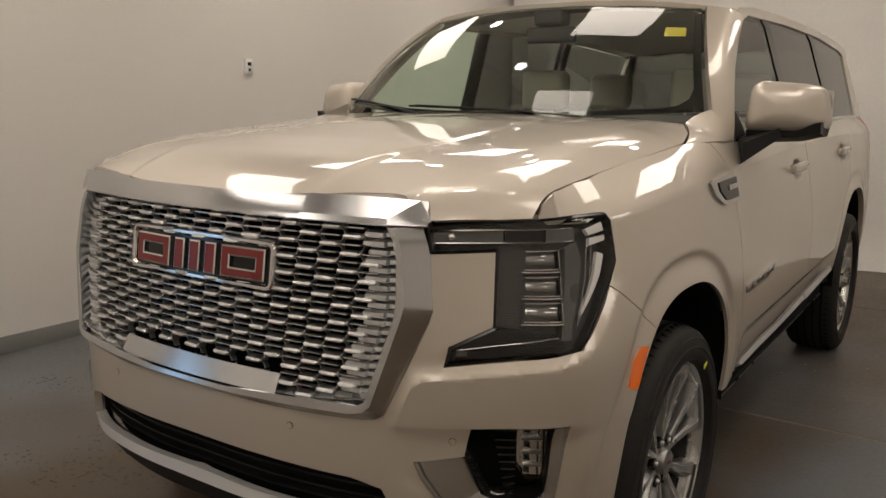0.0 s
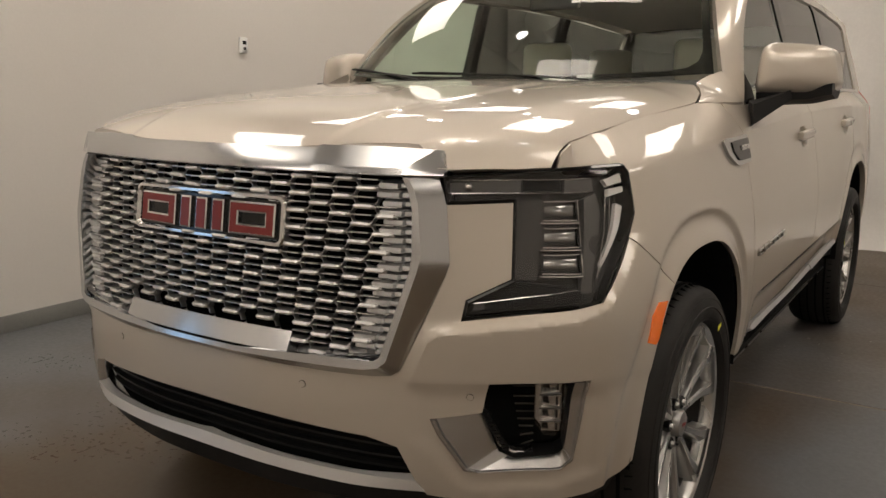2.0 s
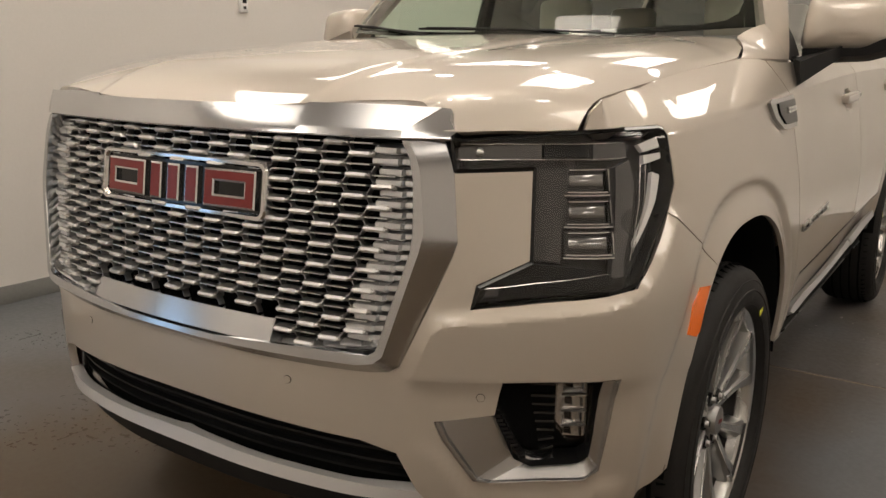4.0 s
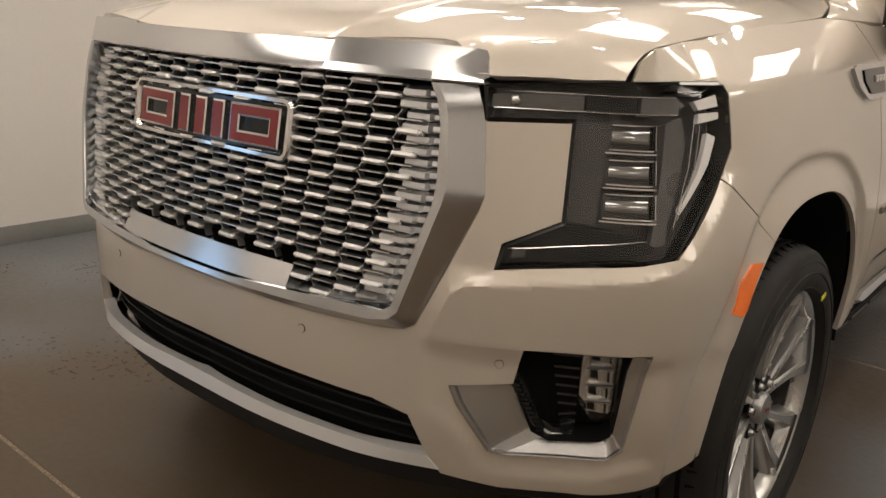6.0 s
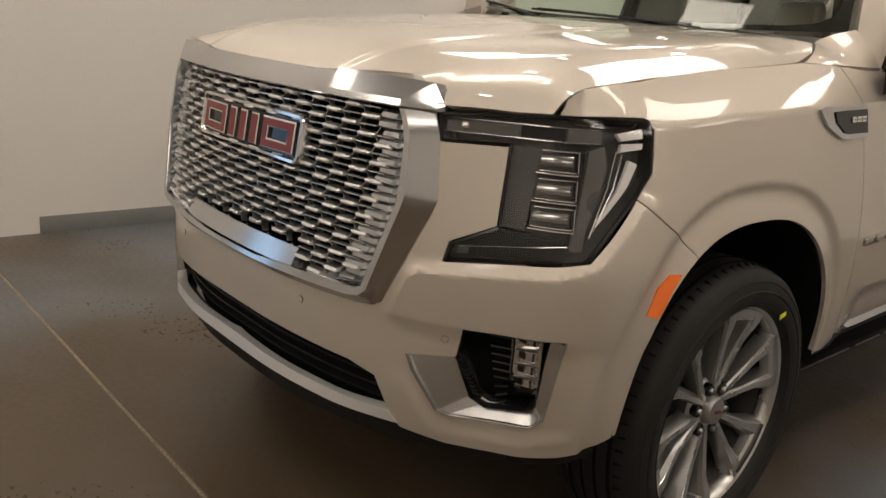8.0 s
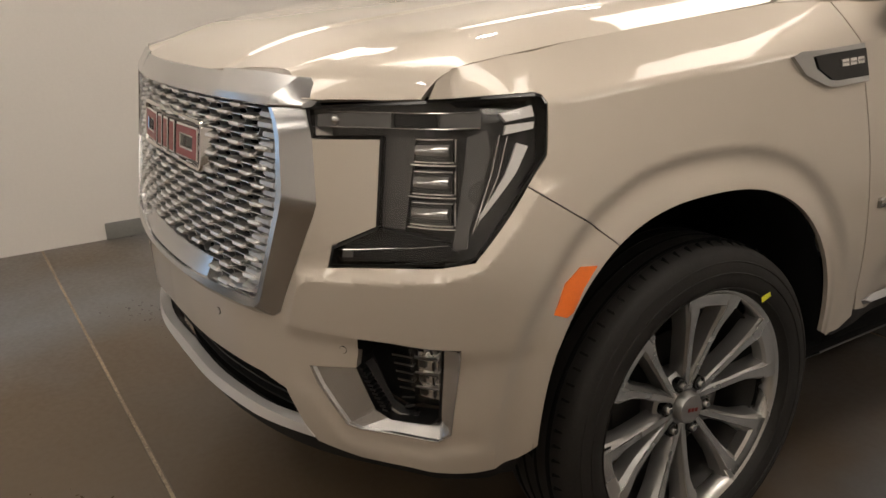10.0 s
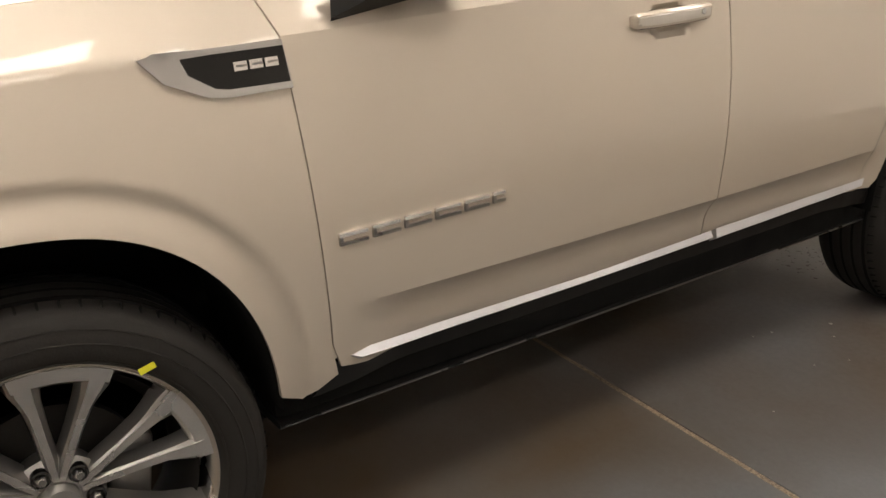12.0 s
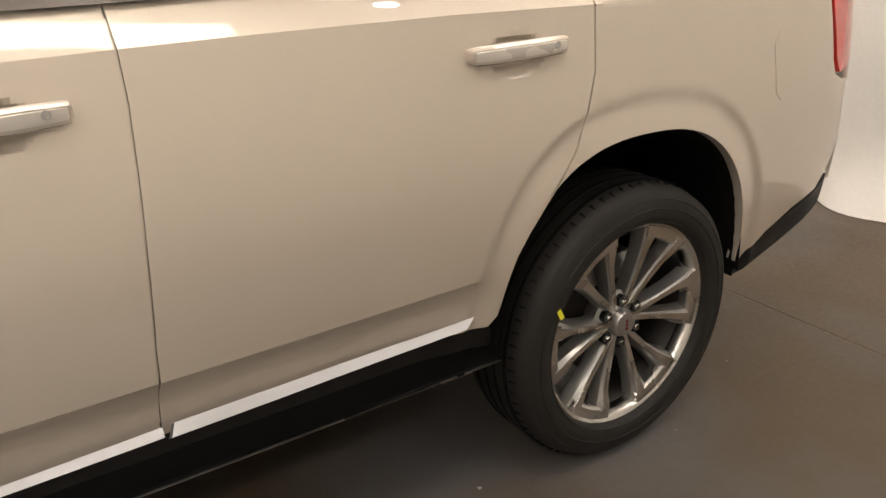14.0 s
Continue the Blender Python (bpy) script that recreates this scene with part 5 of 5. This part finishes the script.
def house(y, z):
    """The side of the cabin above the doors."""
    lean = np.interp(z, [1.30, 1.36, 1.41, 1.6, 1.80, 1.88], [.899, .888, .873, .810, .750, .708])
    return (float(lean) - .02 * ramp(3.8, 5.0, y) + .008 * ramp(1.8, 2.4, y), y, z)


def top(x, y):
    z = np.interp(y, [2.0, 2.15, 2.5, 3.2, 4.0, 4.7, 5.05], [1.882, 1.90, 1.922, 1.937, 1.932, 1.90, 1.85])
    return (x, y, float(z) - .055 * (abs(x) / .70) ** 2.6)


CABIN = Vector((0, 3.2, 1.3))
ws = part("windscreen", sheet([[(-1, 0), (1, 0), (1, 1), (-1, 1)]], screen, .05, 0, inner=CABIN), WINDSCREEN, car, "clear windscreen with a faint green tint")
ws.visible_shadow = False
for o, nm in (([(-1, 0), (-.965, 0), (-.962, .95), (.962, .95), (.965, 0), (1, 0), (1, 1), (-1, 1)], "screen_border"), ([(.80, .034), (.964, .034), (.964, .17), (.945, .095), (.90, .052)], "screen_border"), ([(-.963, 0), (.963, 0), (.963, .035), (-.963, .035)], "screen_border")):
    part(nm, sheet([o], screen, .05, 0, lift=-.004, inner=CABIN), GLOSSBLACK, ws, "black printed border")
cowl = [(0, 1.436), (.3, 1.434), (.55, 1.421), (.72, 1.381), (.80, 1.331), (.83, 1.40), (.80, 1.5), (.80, 1.63), (.7, 1.61), (.4, 1.56), (0, 1.52)]
part("cowl", sheet([cowl], lambda x, y: (x, y, 1.385 + .05 * ramp(1.35, 1.6, y) - .04 * (abs(x) / .8) ** 2), .05, .02, True), BLACK, car, "black plastic cowl below the windscreen")
for x0, x1 in ((.40, -.32), (-.28, -.80)):
    a, b = Vector(screen(x0 / .8, .015)), Vector(screen(x1 / .8, .05))
    arm = [a + Vector((.03, -.05, -.01)), a.lerp(b, .35) + Vector((0, -.03, .000)), a.lerp(b, .7) + Vector((0, -.018, .004)), b + Vector((0, -.012, .004))]
    wip = part("wiper", tube(arm, .006, 6, None, .6), BLACK, car, "black wiper arm and blade")
    part("blade", tube([a.lerp(b, s) + Vector((0, -.008, .0)) for s in (.05, .3, .6, 1.05)], .0045, 6), RUBBER, wip)

# roof, pillars and side glass
roof_line = [(0, 2.035), (.3, 2.055), (.57, 2.11), (.645, 2.14), (.685, 2.3), (.688, 3.2), (.685, 4.2), (.668, 4.85), (.6, 5.0), (0, 5.06)]
part("roof", sheet([roof_line], top, .05, .02, True, inner=CABIN), PAINT, car)


def pillar():
    """The front pillar, from the wing up to the roof rail."""
    rows = []
    for k in range(15):
        s = k / 14
        a = Vector(screen(1.0, s))
        a2 = Vector(screen(1.03, s))
        y = 1.735 + .56 * s
        z = 1.338 + .485 * s + .045 * math.sin(math.pi * s)
        b = Vector(house(y, min(z, 1.86)))
        out = Vector((.03, -.02, .01))
        swell = .2 + .8 * ramp(0, .4, s)
        m1, m2 = a.lerp(b, .30) + out * .9 * swell, a.lerp(b, .7) + out * swell
        rows.append([a2 - Vector((.01, 0, .03)), a2 + Vector((0, -.004, .004)), m1, m2, b + Vector((.012, 0, 0)), b - Vector((.02, 0, 0))])
    # foot: spread onto the wing
    return loft(rows)


both("front_pillar", pillar(), PAINT)
rows = []
INNER = [Vector(p) for p in spline([(.867, 1.312, 1.341), (.862, 1.35, 1.352), (.848, 1.405, 1.372), (.826, 1.455, 1.392), (.806, 1.490, 1.404), (.814, 1.575, 1.428), (.836, 1.668, 1.448)], 6)]
for k in range(19):
    s = k / 18
    a = INNER[2 * k]
    yb = 1.318 + .417 * s
    fl = Vector(flank(*level(*at(1.02, yb, float(np.interp(yb, [1.31, 1.45, 1.9], [1.343, 1.343, 1.346]))))))
    b = fl.lerp(Vector(house(yb, 1.342)) + Vector((.012, 0, 0)), ramp(.4, .8, s))
    row = []
    for i in range(9):
        q = i / 8
        bulge = math.sin(math.pi * q) * .005 * ramp(0, .7, s)
        row.append(a.lerp(b, q) + Vector((bulge * .6, -bulge * .2, bulge * .8)))
    rows.append([a - Vector((.004, 0, .03))] + row + [b - Vector((.01, 0, .03))])
both("wing_top", loft(rows), PAINT)

rail = [(2.22, 1.79), (2.42, 1.832), (3.2, 1.848), (4.0, 1.838), (4.7, 1.80), (4.95, 1.75), (5.0, 1.83), (4.7, 1.868), (4.0, 1.888), (3.2, 1.893), (2.6, 1.882), (2.28, 1.850)]
both("roof_rail", sheet([rail], house, .05, .03, inner=CABIN, lift=.006), PAINT)
DP = [(4.66, 1.36), (4.93, 1.36), (5.0, 1.60), (4.96, 1.78), (4.80, 1.80), (4.76, 1.60)]
both("rear_pillar", sheet([DP], house, .05, .03, inner=CABIN, lift=.004), PAINT)
belt = [(1.75, 1.331), (2.4, 1.350), (3.2, 1.366), (4.0, 1.380), (4.68, 1.376), (4.68, 1.392), (4.0, 1.396), (3.2, 1.383), (2.4, 1.367), (1.78, 1.348)]
both("belt_moulding", sheet([belt], house, .05, .012, inner=CABIN, lift=.012), CHROME, label="thin chrome strip along the foot of the windows")
for nm, o, mat, lab in (("front_window", [(1.77, 1.342), (2.70, 1.370), (2.66, 1.838), (2.44, 1.832), (2.26, 1.80), (1.99, 1.60)], TINTED, "lightly tinted side window"),
                        ("rear_window", [(2.81, 1.373), (3.74, 1.388), (3.68, 1.838), (2.76, 1.838)], PRIVACY, "dark tinted side window"),
                        ("quarter_window", [(3.86, 1.39), (4.66, 1.385), (4.75, 1.60), (4.78, 1.79), (3.80, 1.836)], PRIVACY, "dark tinted rear side window")):
    for g in both(nm, sheet([o], house, .06, .004, inner=CABIN, lift=-.002), mat, label=lab):
        g.visible_shadow = False
for o in ([(2.70, 1.370), (2.81, 1.373), (2.76, 1.84), (2.66, 1.84)], [(3.74, 1.388), (3.86, 1.39), (3.80, 1.838), (3.68, 1.84)]):
    both("door_pillar", sheet([o], house, .06, .02, inner=CABIN, lift=.003), GLOSSBLACK, label="gloss black pillar cover")
wedge = [(1.765, 1.340), (1.93, 1.345), (1.90, 1.40), (1.86, 1.44), (1.84, 1.43)]
both("mirror_sail", sheet([wedge], house, .05, .01, inner=CABIN, lift=.006), BLACK)


def mirror(sg):
    """A door mirror: a painted cap over a black foot and rim, the glass facing back."""
    rows = []
    n = 28
    for k in range(13):
        s = (k / 12) ** 2
        y = 1.795 + .175 * s
        grow = math.sin(math.pi / 2 * min(1, s * 2.0 + .003)) ** .34
        row = []
        for i in range(n):
            a = 2 * math.pi * i / n
            c, q = math.cos(a), math.sin(a)
            px = (abs(c) ** .38) * (1 if c > 0 else -1)
            pz = (abs(q) ** .38) * (1 if q > 0 else -1)
            X = 1.040 + (.128 * px - (.014 * px + .001) * pz) * grow + .008 * s
            Z = 1.452 + (.094 * grow) * pz - (.010 * px if pz > 0 else 0) * grow + (.020 * max(0, px) ** 3 if pz < 0 else 0) * grow
            row.append((sg * X, y + .035 * px * grow * (1 - s), Z))
        rows.append(row)
    cap = part("door_mirror", loft(rows, True, None, True), PAINT, car, "painted door mirror on a black foot", 40)
    low = []
    for k in range(13):
        s = k / 12
        rise = .030 * ramp(.66, 1.0, s)
        thick = .048 - .010 * s
        bot = 1.328 + .012 * s + rise * .5
        low.append([(sg * (.925 + .245 * s), y + .02 * s, z) for y, z in ((1.845, bot + .010), (1.812, bot + .4 * thick), (1.806, bot + thick + rise * .5), (1.96, bot + thick + rise * .5), (1.985, bot + .024), (1.95, bot), (1.89, bot))])
    part("lower_shell", loft(low, True, None, True), BLACK, cap, "black lower shell")
    arm = [[(sg * x, y, z) for x, y, z in ((.925 + .085 * s, 1.655 + .18 * s, 1.248 + .085 * s), (.962 + .085 * s, 1.645 + .17 * s, 1.268 + .085 * s), (.955 + .085 * s, 1.65 + .17 * s, 1.335 + .05 * s), (.905 + .09 * s, 1.80 + .13 * s, 1.345 + .04 * s), (.905 + .09 * s, 1.79 + .14 * s, 1.262 + .08 * s))] for s in (0, .25, .5, .75, 1)]
    part("foot", loft(arm, True, None, True), BLACK, cap, "black mirror foot")
    part("mirror_glass", block(*sorted((sg * .955, sg * 1.18)), 1.972, 1.976, 1.395, 1.52, .002, 1), CHROME, cap, "silvered glass")


mirror(1)
mirror(-1)


# ---- cabin ----
def seat(x, y, back_only=False):
    s = part("seat", block(x - .26, x + .26, y, y + .16, .72, 1.38, .05, 3), LEATHER, car, "pale leather car seat")
    part("headrest", block(x - .135, x + .135, y + .05, y + .15, 1.42, 1.63, .04, 3), LEATHER, s, "pale leather headrest")
    part("headrest_post", tube([(x - .06, y + .10, 1.36), (x - .06, y + .10, 1.46)], .007, 8), STEEL, s)
    part("headrest_post", tube([(x + .06, y + .10, 1.36), (x + .06, y + .10, 1.46)], .007, 8), STEEL, s)
    part("cushion", block(x - .26, x + .26, y - .48, y + .05, .62, .80, .05, 3), LEATHER, s)


for x in (-.42, .42):
    seat(x, 2.75)
    seat(x, 3.65)
dash = sheet([[(-.76, 1.58), (.76, 1.58), (.76, 2.05), (-.76, 2.05)]], lambda x, y: (x, y + .25 * (x * x) * .6, 1.40 - .35 * max(0, y - 1.86) + .02 * ramp(1.7, 1.8, y)), .06, .2, inner=Vector((0, 1.8, .8)))
part("dashboard", dash, DASHTRIM, car, "dark dashboard")
part("dash_face", block(-.74, .74, 2.04, 2.14, .95, 1.33, .05, 3), LEATHER, car, "pale lower dashboard")
part("centre_screen", block(-.16, .13, 1.98, 2.0, 1.30, 1.42, .006), GLOSSBLACK, car)
ring = [(.42 + .185 * math.cos(a), 2.20 + .07 * math.sin(a), 1.22 + .175 * math.sin(a)) for a in (2 * math.pi * k / 28 for k in range(29))]
part("steering_wheel", tube(ring, .016, 8), DARKTRIM, car, "dark steering wheel")
part("cabin_floor", block(-.80, .80, 1.6, 5.0, .50, .54, 0), DARKTRIM, car)
part("headlining", sheet([[(0, 2.32), (.6, 2.40), (.66, 2.6), (.66, 4.8), (0, 4.95)]], lambda x, y: (x, y, top(x, y)[2] - .04), .1, 0, True, inner=CABIN), LINING, car)
part("rear_view_mirror", block(-.12, .12, 2.05, 2.08, 1.72, 1.79, .015, 3), DARKTRIM, car)
part("sensor_pod", block(-.07, .07, 2.02, 2.12, 1.79, 1.86, .02, 3), DARKTRIM, car)
both("door_card", block(.74, .80, 1.75, 3.45, .6, 1.34, .03, 2), LEATHER)
both("door_card", block(.74, .80, 3.46, 4.75, 1.06, 1.36, .03, 2), LEATHER)
st = part("sticker", sheet([[(.815, .635), (.925, .635), (.925, .735), (.815, .735)]], screen, .05, 0, lift=-.006, inner=CABIN), STICKER, car, "yellow sticker inside the windscreen")

gate = [(0, 1.36), (.80, 1.36), (.74, 1.80), (.6, 1.84), (0, 1.86)]
part("rear_glass", sheet([gate], lambda x, z: (x, 5.28 - .25 * ramp(1.3, 1.9, z) - .25 * (x / .8) ** 4 - .1 * (x / .8) ** 2, z), .1, .01, True, inner=CABIN), PRIVACY, car, "dark rear window")

# ---- floor slabs ----
GAPS = {-7.0: .006, -5.28: .006, -2.66: .006, -.03: .0055, 2.655: .0085, 5.285: .003, 7.0: .006}
JOINTS = list(GAPS)
COLUMNS = [-2.95, 5.6]
for a, b in zip(JOINTS, JOINTS[1:]):
    for c, d in zip(COLUMNS, COLUMNS[1:]):
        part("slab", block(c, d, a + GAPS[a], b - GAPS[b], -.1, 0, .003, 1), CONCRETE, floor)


# ---- grit on the floor ----
grit = bmesh.new()
for k in range(26):
    x, y = random.uniform(.75, 2.2), random.uniform(-.4, 5.6)
    if k < 4:
        x, y = ((.815, 3.386), (.898, 3.616), (1.05, 3.30), (1.2, 3.75))[k]
    r = random.uniform(.0015, .0042) * (1.7 if k < 4 else 1)
    chip = bmesh.new()
    bmesh.ops.create_icosphere(chip, subdivisions=1, radius=r)
    for v in chip.verts:
        v.co = (v.co.x * random.uniform(.7, 1.6) + x, v.co.y * random.uniform(.7, 1.4) + y, max(0, v.co.z * .35 + r * .2))
    joined(grit, chip)
tagged(part("floor_grit", grit, GRIT, None), "scattered pale grit on the floor", "grit", kind="stuff")
